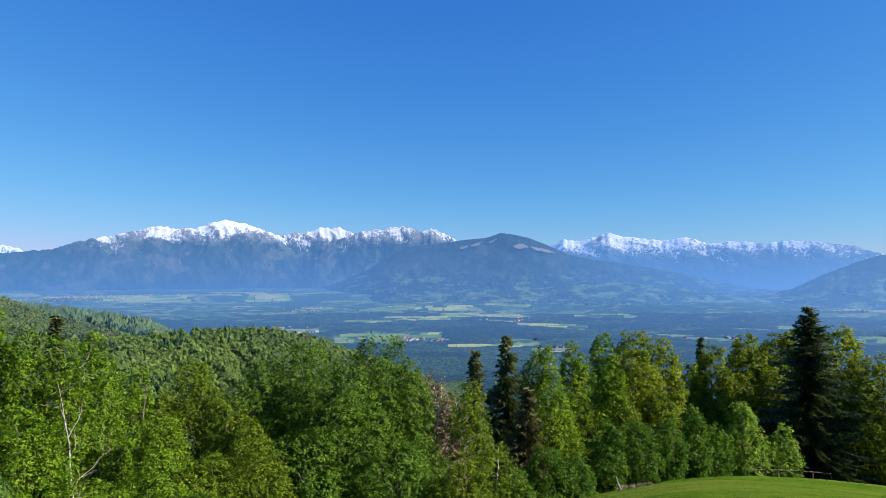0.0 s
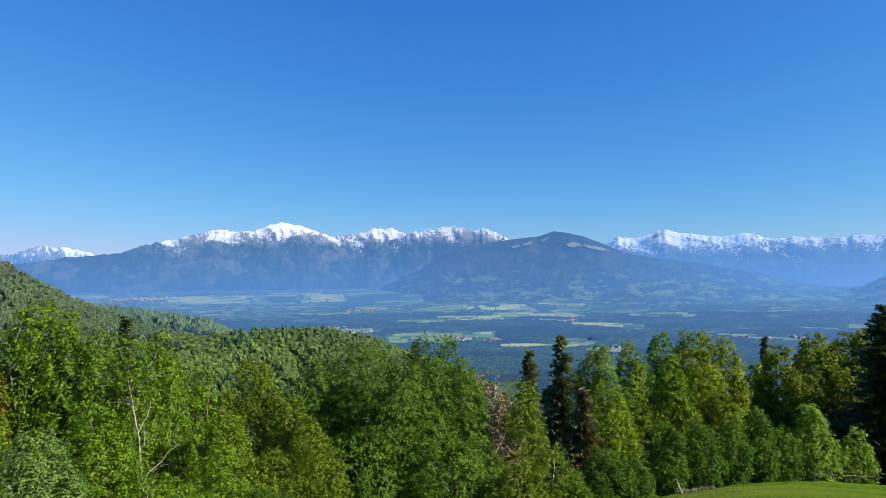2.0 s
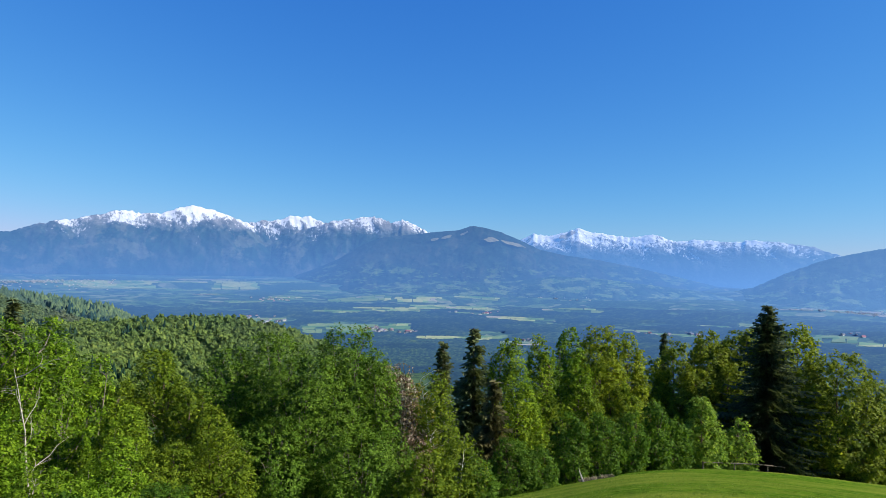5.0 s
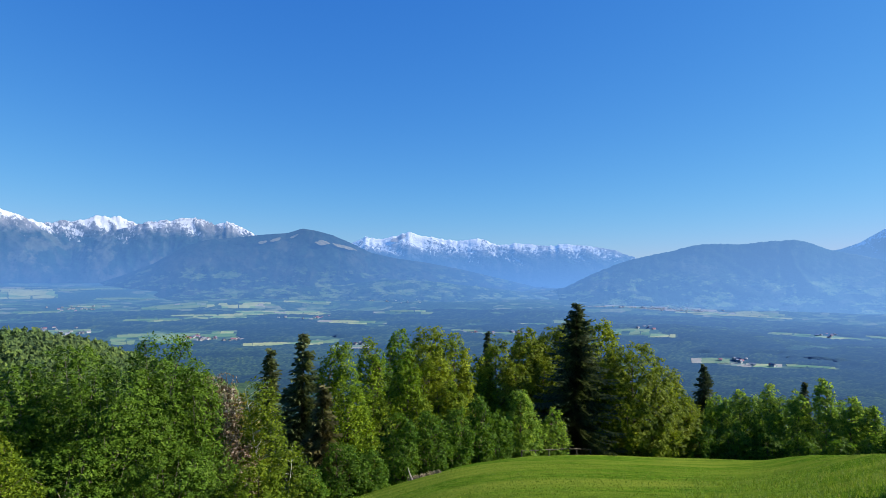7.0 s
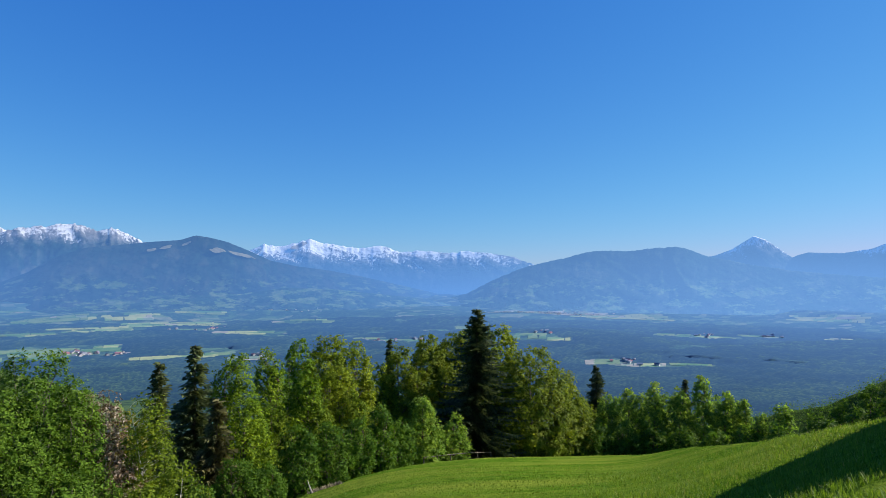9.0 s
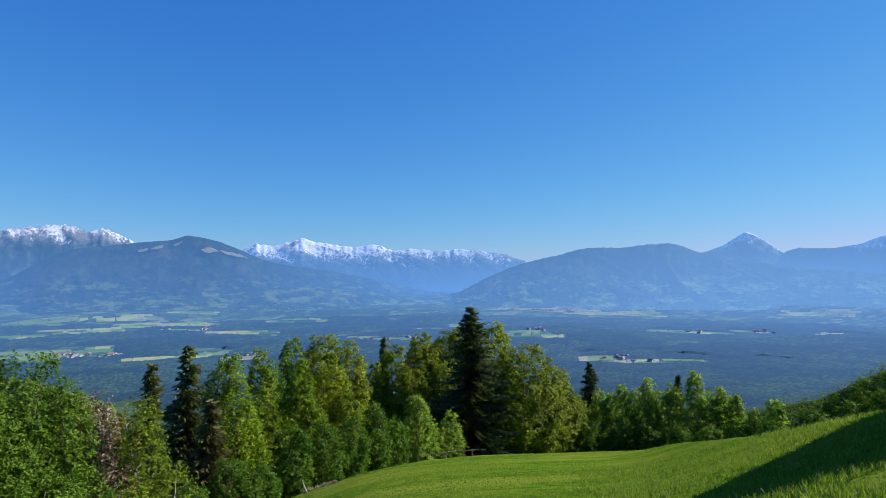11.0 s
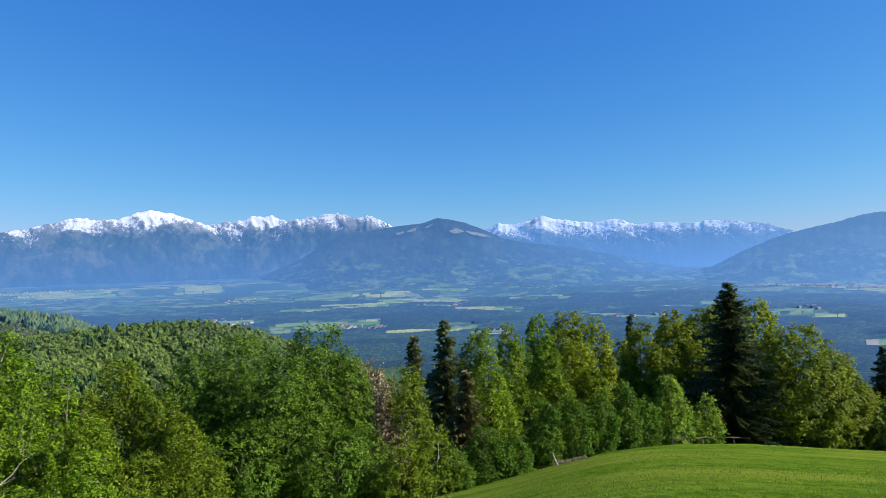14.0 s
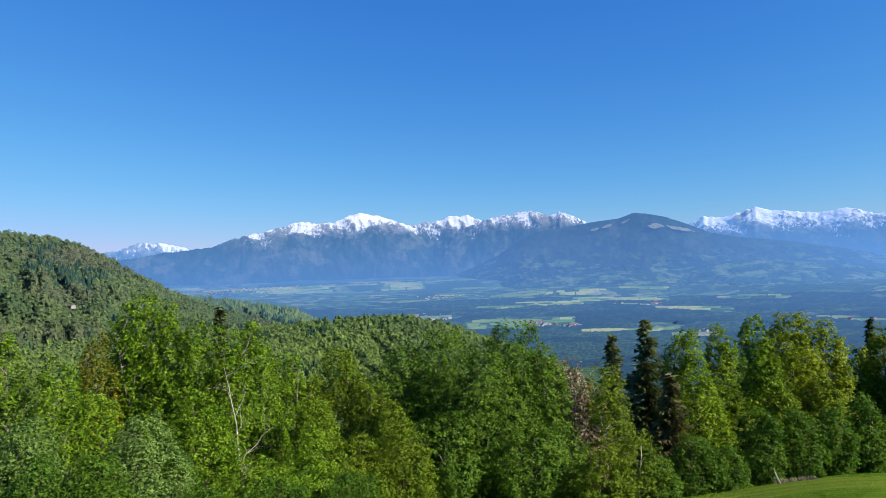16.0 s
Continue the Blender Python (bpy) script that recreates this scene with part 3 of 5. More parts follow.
CONE_F = np.array([(k, (k + 1) % 6, 6 + k) for k in range(6)] + [((k + 1) % 6, 6 + (k + 1) % 6, 6 + k) for k in range(6)] + [(6 + k, 6 + (k + 1) % 6, 12) for k in range(6)])


FIVE = np.array([(math.cos(a), math.sin(a)) for a in np.arange(5) * math.pi / 2.5])
DOME_V = np.concatenate([np.c_[FIVE * 1.08, np.full(5, -0.5)], [(0.1, 0.05, 1.0)]])
DOME_F = np.array([(k, (k + 1) % 5, 5) for k in range(5)])


def leafy_wood(name, label, material, points, radius, height, rng, sprays=11):
    """One mesh of broadleaved crowns: each a dome set with outward leaf sprays."""
    n = len(points)
    b, r, z = points.T
    k = drawn_in(r) / r
    size = rng.uniform(0.65, 1.4, n) * k
    tall = rng.uniform(0.8, 1.35, n)
    root = place(b, r, z)
    scale = np.stack([radius * size, radius * size, height * size * tall], -1)
    a = rng.uniform(0, 6.283, n)
    x, y = DOME_V[:, 0], DOME_V[:, 1]
    core = np.stack([np.cos(a)[:, None] * x - np.sin(a)[:, None] * y, np.sin(a)[:, None] * x + np.cos(a)[:, None] * y,
                     np.broadcast_to(DOME_V[:, 2] * 0.9 + 0.6, (n, len(DOME_V)))], -1) * np.array([0.72, 0.72, 1.0])
    d = rng.normal(0, 1, (n, sprays, 3)) + np.array([0, 0, 0.55])
    d /= np.linalg.norm(d, axis=-1, keepdims=True)
    d[..., 2] = np.abs(d[..., 2])
    c = d * np.array([0.95, 0.95, 1.1]) * rng.uniform(0.75, 1.1, (n, sprays, 1)) + np.array([0, 0, 0.5])
    face = d + np.array([0.15, -0.15, 0.3]) + rng.normal(0, 0.25, d.shape)
    face /= np.linalg.norm(face, axis=-1, keepdims=True)
    u = np.cross(face, rng.normal(0, 1, d.shape))
    u /= np.linalg.norm(u, axis=-1, keepdims=True)
    w = np.cross(face, u)
    g = rng.uniform(0.4, 0.7, (n, sprays, 1))
    tri = np.stack([c - u * g, c + u * g, c + w * g * 1.3], 2).reshape(n, sprays * 3, 3)
    co = root[:, None] + np.concatenate([core, tri], 1) * scale[:, None]
    m = len(DOME_V)
    tf = np.concatenate([DOME_F, m + np.arange(sprays * 3).reshape(-1, 3)])
    f = (tf[None] + (np.arange(n) * (m + sprays * 3))[:, None, None]).reshape(-1, 3)
    return tagged(new(name, mesh_of(name, co.reshape(-1, 3), f, material)), label, "woodland", kind="stuff")


def scatter(name, label, material, points, radius, height, conifer=False, seed=0, far=False):
    """One mesh of crowns at points (bearing, distance, height above the eye)."""
    rng = np.random.default_rng(seed)
    n = len(points)
    if not (far or conifer):
        return leafy_wood(name, label, material, points, radius, height, rng)
    tv, tf = (DOME_V, DOME_F) if far else (CONE_V, CONE_F)
    b, r, z = points.T
    k = drawn_in(r) / r
    size = rng.uniform(0.6, 1.35, n) ** 1.3 * k
    v = np.repeat(tv[None], n, 0) * (1 + rng.normal(0, 0.16, (n, len(tv), 1)))
    a = rng.uniform(0, 6.283, n)
    ca, sa = np.cos(a)[:, None], np.sin(a)[:, None]
    x, y = v[..., 0] * ca - v[..., 1] * sa, v[..., 0] * sa + v[..., 1] * ca
    tall = rng.uniform(0.75, 1.25, n)
    co = place(b, r, z)[:, None, :] + np.stack([x * radius, y * radius, v[..., 2] * tall[:, None] * height], -1) * size[:, None, None]
    f = (tf[None] + (np.arange(n) * len(tv))[:, None, None]).reshape(-1, 3)
    return tagged(new(name, mesh_of(name, co.reshape(-1, 3), f, material, not conifer)), label, "woodland", kind="stuff")


def on_hill(surface, n, lo, hi, seed, v0=0.0, v1=1.0):
    rng = np.random.default_rng(seed)
    b, v = rng.uniform(lo, hi, n), rng.uniform(v0, v1, n) ** 0.8
    r, z, _ = surface(b, v)
    return np.stack([b, r, z], -1)


def split(points, share, seed, size=60):
    """Two groups: patches of spruce among broadleaved trees."""
    x, y = points[:, 1] * np.sin(np.radians(points[:, 0])), points[:, 1] * np.cos(np.radians(points[:, 0]))
    q = fbm(x / size, y / size, 3, seed) + np.random.default_rng(seed).normal(0, 0.06, len(points))
    cut = np.quantile(q, share)
    return points[q < cut], points[q >= cut]


sp, bl = split(on_hill(west, 15000, -53, -25, 1, 0.2), 0.16, 2, 110)
scatter("woodland", "half-leafed spring beech wood on the hillside", M_LATEWOOD, bl, 3.9, 4.8, seed=3)
scatter("woodland", "dark spruces among the hillside beech wood", M_SPRUCEWOOD, sp, 3.2, 10, True, seed=4)
sp, bl = split(on_hill(back, 14000, -44, -17, 5), 0.1, 6, 150)
scatter("woodland", "blue-green spring wood on the low ridge", M_BEECHWOOD, bl, 6.0, 9.0, seed=7, far=True)
scatter("woodland", "dark spruces on the low ridge", M_SPRUCEWOOD, sp, 5.0, 12, True, seed=8)
sp, bl = split(on_hill(front, 14500, -50, 0, 9, 0.3), 0.04, 10)
scatter("woodland", "fresh green beech wood on the ridge", M_BEECHWOOD, bl, 3.3, 4.6, seed=11)
scatter("woodland", "dark spruces in the ridge's beech wood", M_SPRUCEWOOD, sp, 3.0, 10, True, seed=12)


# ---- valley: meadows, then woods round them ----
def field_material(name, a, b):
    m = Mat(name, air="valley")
    c = m.mix(m.step(m.noise(0.02, 4, 0.6), 0.35, 0.65), a, b)
    c = m.mix(m.calc("MULTIPLY", m.step(m.noise(0.12, 3, 0.5), 0.5, 0.7), 0.5), c, tuple(0.7 * x for x in b))
    strips = m.n.new("ShaderNodeTexVoronoi")
    strips.inputs["Scale"].default_value = 0.03
    m.l.new(m.pos((0.35, 1, 0)), strips.inputs["Vector"])
    cut = m.n.new("ShaderNodeSeparateColor")
    m.l.new(strips.outputs["Color"], cut.inputs[0])
    c = m.mix(m.step(cut.outputs[0], 0.6, 0.62), c, m.mix(1.0, c, (0.55, 0.8, 0.6), "MULTIPLY"))
    return m.set(Base_Color=c, Roughness=0.9).done()


TONES = {"green": field_material("valley_meadow", (0.13, 0.195, 0.03), (0.2, 0.25, 0.05)),
         "pale": field_material("valley_pale_field", (0.28, 0.31, 0.08), (0.38, 0.4, 0.13)),
         "tan": field_material("valley_ploughed_field", (0.28, 0.25, 0.15), (0.38, 0.33, 0.22))}
# bearing, distance, width in degrees, depth, tone
WESTERN_FIELDS = [
    (-34.0, 10800, 3.0, 900, "pale"), (-31.2, 10000, 3.2, 800, "green"), (-25.6, 9000, 8.0, 1200, "pale"), (-24.2, 9900, 6.0, 500, "green"),
    (-15.4, 8900, 3.8, 1700, "pale"), (-19.5, 8000, 3.0, 500, "green"), (-11.4, 6400, 3.0, 500, "green"), (-14.6, 5700, 3.0, 300, "green"),
    (-4.6, 6000, 5.5, 500, "green"), (0.5, 5900, 4.0, 420, "pale"), (3.8, 5300, 7.5, 420, "pale"), (-1.8, 4950, 6.5, 420, "pale"),
    (-6.9, 4700, 4.5, 280, "green"), (9.8, 4450, 5.6, 300, "pale"), (5.2, 4750, 3.0, 180, "green"), (-6.4, 3560, 6.5, 480, "green"),
    (-2.2, 3640, 4.0, 420, "green"), (-12.6, 4050, 4.0, 260, "green"), (3.8, 3200, 6.0, 120, "pale"), (10.0, 3030, 3.6, 160, "tan"),
    (7.4, 3260, 2.2, 120, "green"), (23.2, 3720, 4.5, 180, "green"), (20.2, 3900, 2.6, 150, "green"), (34.6, 3650, 4.2, 260, "green"),
]
EASTERN_FIELDS = [
    (37.2, 3500, 2.0, 130, "pale"), (36.4, 6700, 10.0, 800, "tan"), (42.5, 6200, 8.0, 420, "pale"), (47.0, 4380, 3.0, 220, "green"),
    (50.2, 4350, 3.4, 200, "pale"), (53.5, 4600, 3.0, 160, "green"), (41.2, 2820, 3.6, 150, "green"), (44.8, 2720, 4.6, 110, "tan"),
    (48.0, 2760, 3.6, 60, "green"), (58.3, 6900, 5.0, 600, "pale"), (60.1, 4700, 3.8, 220, "pale"), (29.5, 4700, 3.0, 260, "green"),
    (26.0, 4500, 2.4, 180, "green"), (-29.0, 9600, 7.0, 600, "pale"), (-21.0, 9300, 6.0, 800, "pale"), (-17.5, 10100, 6.0, 500, "tan"),
    (-33.0, 9200, 4.0, 450, "green"), (-23.5, 8300, 6.0, 300, "green"), (-11.5, 9200, 5.0, 600, "pale"), (-9.0, 7700, 4.5, 350, "green"),
    (-27.0, 7400, 4.0, 260, "green"), (-17.0, 7000, 4.0, 240, "pale"), (6.0, 6400, 4.0, 260, "green"), (14.5, 5300, 5.0, 240, "green"),
]
FIELDS = WESTERN_FIELDS + EASTERN_FIELDS


def field_gap(b, r, x, y):
    """How far outside every field a place lies: 0 inside, 1 where the wood stands at full height."""
    gap, edge = np.full(len(b), 1e4), (0.5 + 1.6 * fbm(x / 130, y / 130, 3, 91)) ** 0.25
    for fb, fr, w, d, _ in FIELDS:
        q = (((b - fb) / (w * 0.5)) ** 4 + ((r - fr) / (d * 0.55)) ** 4) ** 0.25
        gap = np.minimum(gap, (q - edge) * min(0.55 * d, fr * math.radians(w * 0.5)))
    return np.clip(gap / 65, 0, 1)


def build_parcel(b0, b1, r0, r1, tone, rng):
    """One strip of a field, a draped four-sided patch with uneven sides."""
    n, m = 15, 7
    u, v = np.meshgrid(np.linspace(0, 1, n), np.linspace(0, 1, m), indexing="ij")
    jb, jr = rng.normal(0, 0.07, 4) * (b1 - b0), rng.normal(0, 0.09, 4) * (r1 - r0)
    b = (b0 + jb[0]) * (1 - u) * (1 - v) + (b1 + jb[1]) * u * (1 - v) + (b0 + jb[2]) * (1 - u) * v + (b1 + jb[3]) * u * v
    r = (r0 + jr[0]) * (1 - u) * (1 - v) + (r0 + jr[1]) * u * (1 - v) + (r1 + jr[2]) * (1 - u) * v + (r1 + jr[3]) * u * v
    r = r + (r1 - r0) * 0.12 * (fbm(u * 3 + b0, v + r0 / 100, 2, 5) - 0.5)
    words = {"green": "green hay meadow among the valley woods", "pale": "pale yellow-green field on the valley floor",
             "tan": "bare tan ploughed field on the valley floor"}[tone]
    me = mesh_of("field", place(b, r, sheet_z(b, r) + 1.2).reshape(-1, 3), grid_faces(n, m), TONES[tone], True)
    tagged(new("field", me), words, "field", "fields of the valley", "structure")


def build_field(fb, fr, w, d, tone, seed):
    rng = np.random.default_rng(seed)
    rows = 4 if d > 550 else 3 if d > 350 else 2 if d > 150 else 1
    for j in range(rows):
        edge, end = fb - w * 0.5 * rng.uniform(0.7, 1.15), fb + w * 0.5 * rng.uniform(0.7, 1.15)
        r0, r1 = fr + d * (j / rows - 0.5), fr + d * ((j + 1.0) / rows - 0.5)
        while edge < end - 0.15:
            wide = min(rng.uniform(0.4, 1.7), end - edge)
            if rng.random() > 0.08:
                build_parcel(edge, edge + wide, r0, r1, tone if rng.random() < 0.68 else str(rng.choice(["green", "pale", "green", "tan"])), rng)
            edge += wide


for k, row in enumerate(FIELDS):
    build_field(*row, seed=100 + k)


def build_canopy(label, r0, r1, n, step, tall, lump, thin, seed, lo=-40, hi=64):
    """The closed canopy of a valley wood: an uneven sheet of crowns that drops to the ground at its edges."""
    rng = np.random.default_rng(seed)
    b, r = np.arange(lo, hi, step), 1 / np.linspace(1 / r0, 1 / r1, n)
    B, R = (q.ravel() for q in np.meshgrid(b, r, indexing="ij"))
    x, y = R * np.sin(np.radians(B)), R * np.cos(np.radians(B))
    wood = np.clip((fbm(x / 420, y / 300, 4, 77) - thin) * 12, 0, 1) * field_gap(B, R, x, y)
    rim = np.ones((len(b), n))
    rim[:, :2] = rim[:, -2:] = 0
    wood *= rim.ravel()
    crown = rng.uniform(0, 1, len(B))
    up = np.where(wood > 0.04, tall * wood * (0.8 + 0.5 * fbm(x / 160, y / 160, 3, seed)) + (lump * (crown - 0.5) + 16 * (fbm(x / 75, y / 75, 2, seed + 9) - 0.5)) * wood, -6.0)
    conifer = np.clip((fbm(x / 330, y / 220, 4, seed + 5) - 0.44) * 11, 0, 1)
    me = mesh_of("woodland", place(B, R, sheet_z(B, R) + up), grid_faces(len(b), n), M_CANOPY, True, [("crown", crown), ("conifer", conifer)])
    tagged(new("woodland", me), label, "woodland", kind="stuff")


def canopy_material():
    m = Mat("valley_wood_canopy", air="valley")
    # colour follows crown height: low points darker, high ones lighter; noise darkens patches
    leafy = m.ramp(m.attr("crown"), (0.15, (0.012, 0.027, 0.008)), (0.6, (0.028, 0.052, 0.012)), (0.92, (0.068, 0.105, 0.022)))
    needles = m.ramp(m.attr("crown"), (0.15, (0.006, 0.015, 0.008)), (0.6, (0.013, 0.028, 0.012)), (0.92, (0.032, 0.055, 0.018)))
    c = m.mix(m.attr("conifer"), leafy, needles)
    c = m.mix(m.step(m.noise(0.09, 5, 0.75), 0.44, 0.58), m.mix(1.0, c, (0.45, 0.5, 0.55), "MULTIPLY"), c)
    return m.set(Base_Color=c, Roughness=0.9).done()


M_CANOPY = canopy_material()
build_canopy("mixed spruce and broadleaved wood on the valley floor", 1650, 3000, 130, 0.17, 12, 5, -0.1, 21)
build_canopy("dark mixed wood far out on the valley floor", 2900, 5600, 90, 0.25, 12, 8, 0.3, 25)

rng = np.random.default_rng(33)
b, r = rng.uniform(-9, 16, 3000), rng.uniform(105, 620, 3000)
scatter("woodland", "fresh green wood on the slope below the meadow", M_BEECHWOOD, np.stack([b, r, ground_z(b, r)], -1), 3.0, 4.4, seed=34)


# ---- trees round the meadow ----
def tube(points, radii, sides=7):
    """Vertices and faces of a tapered tube along points."""
    points, radii = np.asarray(points, float), np.asarray(radii, float)
    t = np.gradient(points, axis=0)
    t /= np.linalg.norm(t, axis=1, keepdims=True) + 1e-9
    ref = np.where(np.abs(t[:, 2:3]) > 0.9, np.array([[1.0, 0, 0]]), np.array([[0, 0, 1.0]]))
    u = np.cross(t, ref)
    u /= np.linalg.norm(u, axis=1, keepdims=True) + 1e-9
    w = np.cross(t, u)
    a = np.arange(sides) / sides * 2 * math.pi
    v = points[:, None] + radii[:, None, None] * (np.cos(a)[None, :, None] * u[:, None] + np.sin(a)[None, :, None] * w[:, None])
    i = np.arange(sides)
    f = [np.stack([k * sides + i, k * sides + (i + 1) % sides, (k + 1) * sides + (i + 1) % sides, (k + 1) * sides + i], -1) for k in range(len(points) - 1)]
    return v.reshape(-1, 3), np.concatenate(f)


def joined(parts):
    vs, fs, o = [], [], 0
    for v, f in parts:
        vs.append(v)
        fs.append(np.asarray(f) + o)
        o += len(v)
    return np.concatenate(vs), np.concatenate(fs)


def limb(rng, start, way, length, thick, bend=0.25, n=6):
    way = np.asarray(way, float) / np.linalg.norm(way)
    pts = [np.asarray(start, float)]
    for k in range(n):
        way = way + rng.normal(0, bend / n * 1.6, 3) + np.array([0, 0, 0.05])
        way /= np.linalg.norm(way)
        pts.append(pts[-1] + way * length / n)
    return np.array(pts), np.linspace(thick, thick * 0.14, n + 1)


def leaves(rng, centres, outward, per, spread, size, small=False):
    """Bent leaf sprays round centres, most of them turned outwards and up: four-cornered, folded along the middle."""
    n = len(centres) * per
    c = np.repeat(centres, per, 0) + rng.normal(0, 1, (n, 3)) * spread
    face = np.repeat(outward, per, 0) * 0.9 + np.array([0, 0, 0.45]) + rng.normal(0, 0.42, (n, 3))
    face /= np.linalg.norm(face, axis=1, keepdims=True)
    d = np.cross(face, rng.normal(0, 1, (n, 3)))
    d /= np.linalg.norm(d, axis=1, keepdims=True)
    e = np.cross(face, d)
    s = size * rng.uniform(0.6, 1.35, (n, 1))
    if small:  # a spray too small to show its fold
        v = np.stack([c - d * s, c + d * s * 0.9, c + e * s * 1.0 + d * s * rng.uniform(-0.4, 0.4, (n, 1))], 1)
        return v.reshape(-1, 3), np.arange(n * 3).reshape(-1, 3)
    v = np.stack([c - d * s, c + e * s * 0.62 + face * s * 0.2, c + d * s, c - e * s * 0.62 + face * s * 0.2], 1)
    i = np.arange(n)[:, None] * 4
    return v.reshape(-1, 3), np.concatenate([i + np.array([[0, 1, 2]]), i + np.array([[0, 2, 3]])])


KINDS = {  # crown bottom, widest height, pointedness, rise of the limbs, cover, bark, stems
    "maple": (0.06, 0.45, 0.48, 1.5, 1.0, "grey", 2), "beech": (0.06, 0.42, 0.52, 1.3, 1.0, "grey", 1), "russet": (0.1, 0.5, 0.55, 1.3, 0.9, "grey", 1),
    "pale": (0.02, 0.5, 0.45, 0.8, 1.1, "grey", 3), "olive": (0.04, 0.42, 0.55, 1.1, 1.0, "brown", 2), "alder": (0.2, 0.55, 0.42, 1.9, 1.0, "grey", 4),
    "ash": (0.06, 0.5, 0.5, 1.0, 1.0, "brown", 1), "birch": (0.15, 0.5, 0.6, 0.3, 0.65, "white", 1), "lime": (0.04, 0.52, 0.42, 1.5, 1.1, "brown", 1),
    "golden": (0.02, 0.42, 0.5, 1.0, 1.1, "brown", 1), "young": (0.0, 0.32, 0.68, 0.9, 1.15, "brown", 1), "bush": (0.0, 0.42, 0.5, 0.7, 1.05, "brown", 4),
    "blossom": (0.15, 0.55, 0.5, 0.9, 0.6, "grey", 2), "dead": (0.2, 0.6, 0.5, 0.5, 0.03, "bleached", 1), "bare": (0.3, 0.6, 0.6, 1.5, 0.16, "brown", 4),
}


WORDS = {
    "maple": ("bright green maple in fresh spring leaf", "maple"), "beech": ("tall beech in yellow-green spring leaf", "beech"),
    "russet": ("young tree with russet-tinged new leaves", "tree"), "pale": ("low tree with pale silvery green leaves", "tree"),
    "olive": ("olive-green hornbeam with small spring leaves", "hornbeam"), "alder": ("large many-stemmed tree with a broad green crown", "tree"),
    "ash": ("tall ash in light green feathery leaf", "ash"), "birch": ("thin white-barked birch with sparse leaves", "birch"),
    "lime": ("tall lime tree in bright yellow-green leaf", "lime tree"), "golden": ("broad golden-green tree at the meadow edge", "tree"),
    "young": ("slender fresh green tree at the meadow edge", "tree"), "bush": ("dense emerald green bush at the meadow edge", "bush"),
    "blossom": ("bronze-leaved tree with fading white blossom", "blossom tree"), "bare": ("bare grey shrub with thin upright twigs", "shrub"), "dead": ("bleached dead tree with bare forked branches", "dead tree"),
    "spruce": ("slim dark green spruce among leafy trees", "spruce"), "darkspruce": ("dense dark blue-green spruce at the meadow edge", "spruce"),
    "brownspruce": ("small spruce with browning needles", "spruce"),
}


def outline(h, low, wide, point):
    """Crown half-width at the share h of the height, widest at wide."""
    u = np.where(h < wide, (h - low) / max(wide - low, 1e-3), (1 - h) / (1 - wide))
    return np.clip(u, 0, 1) ** np.where(h < wide, 0.5, point)


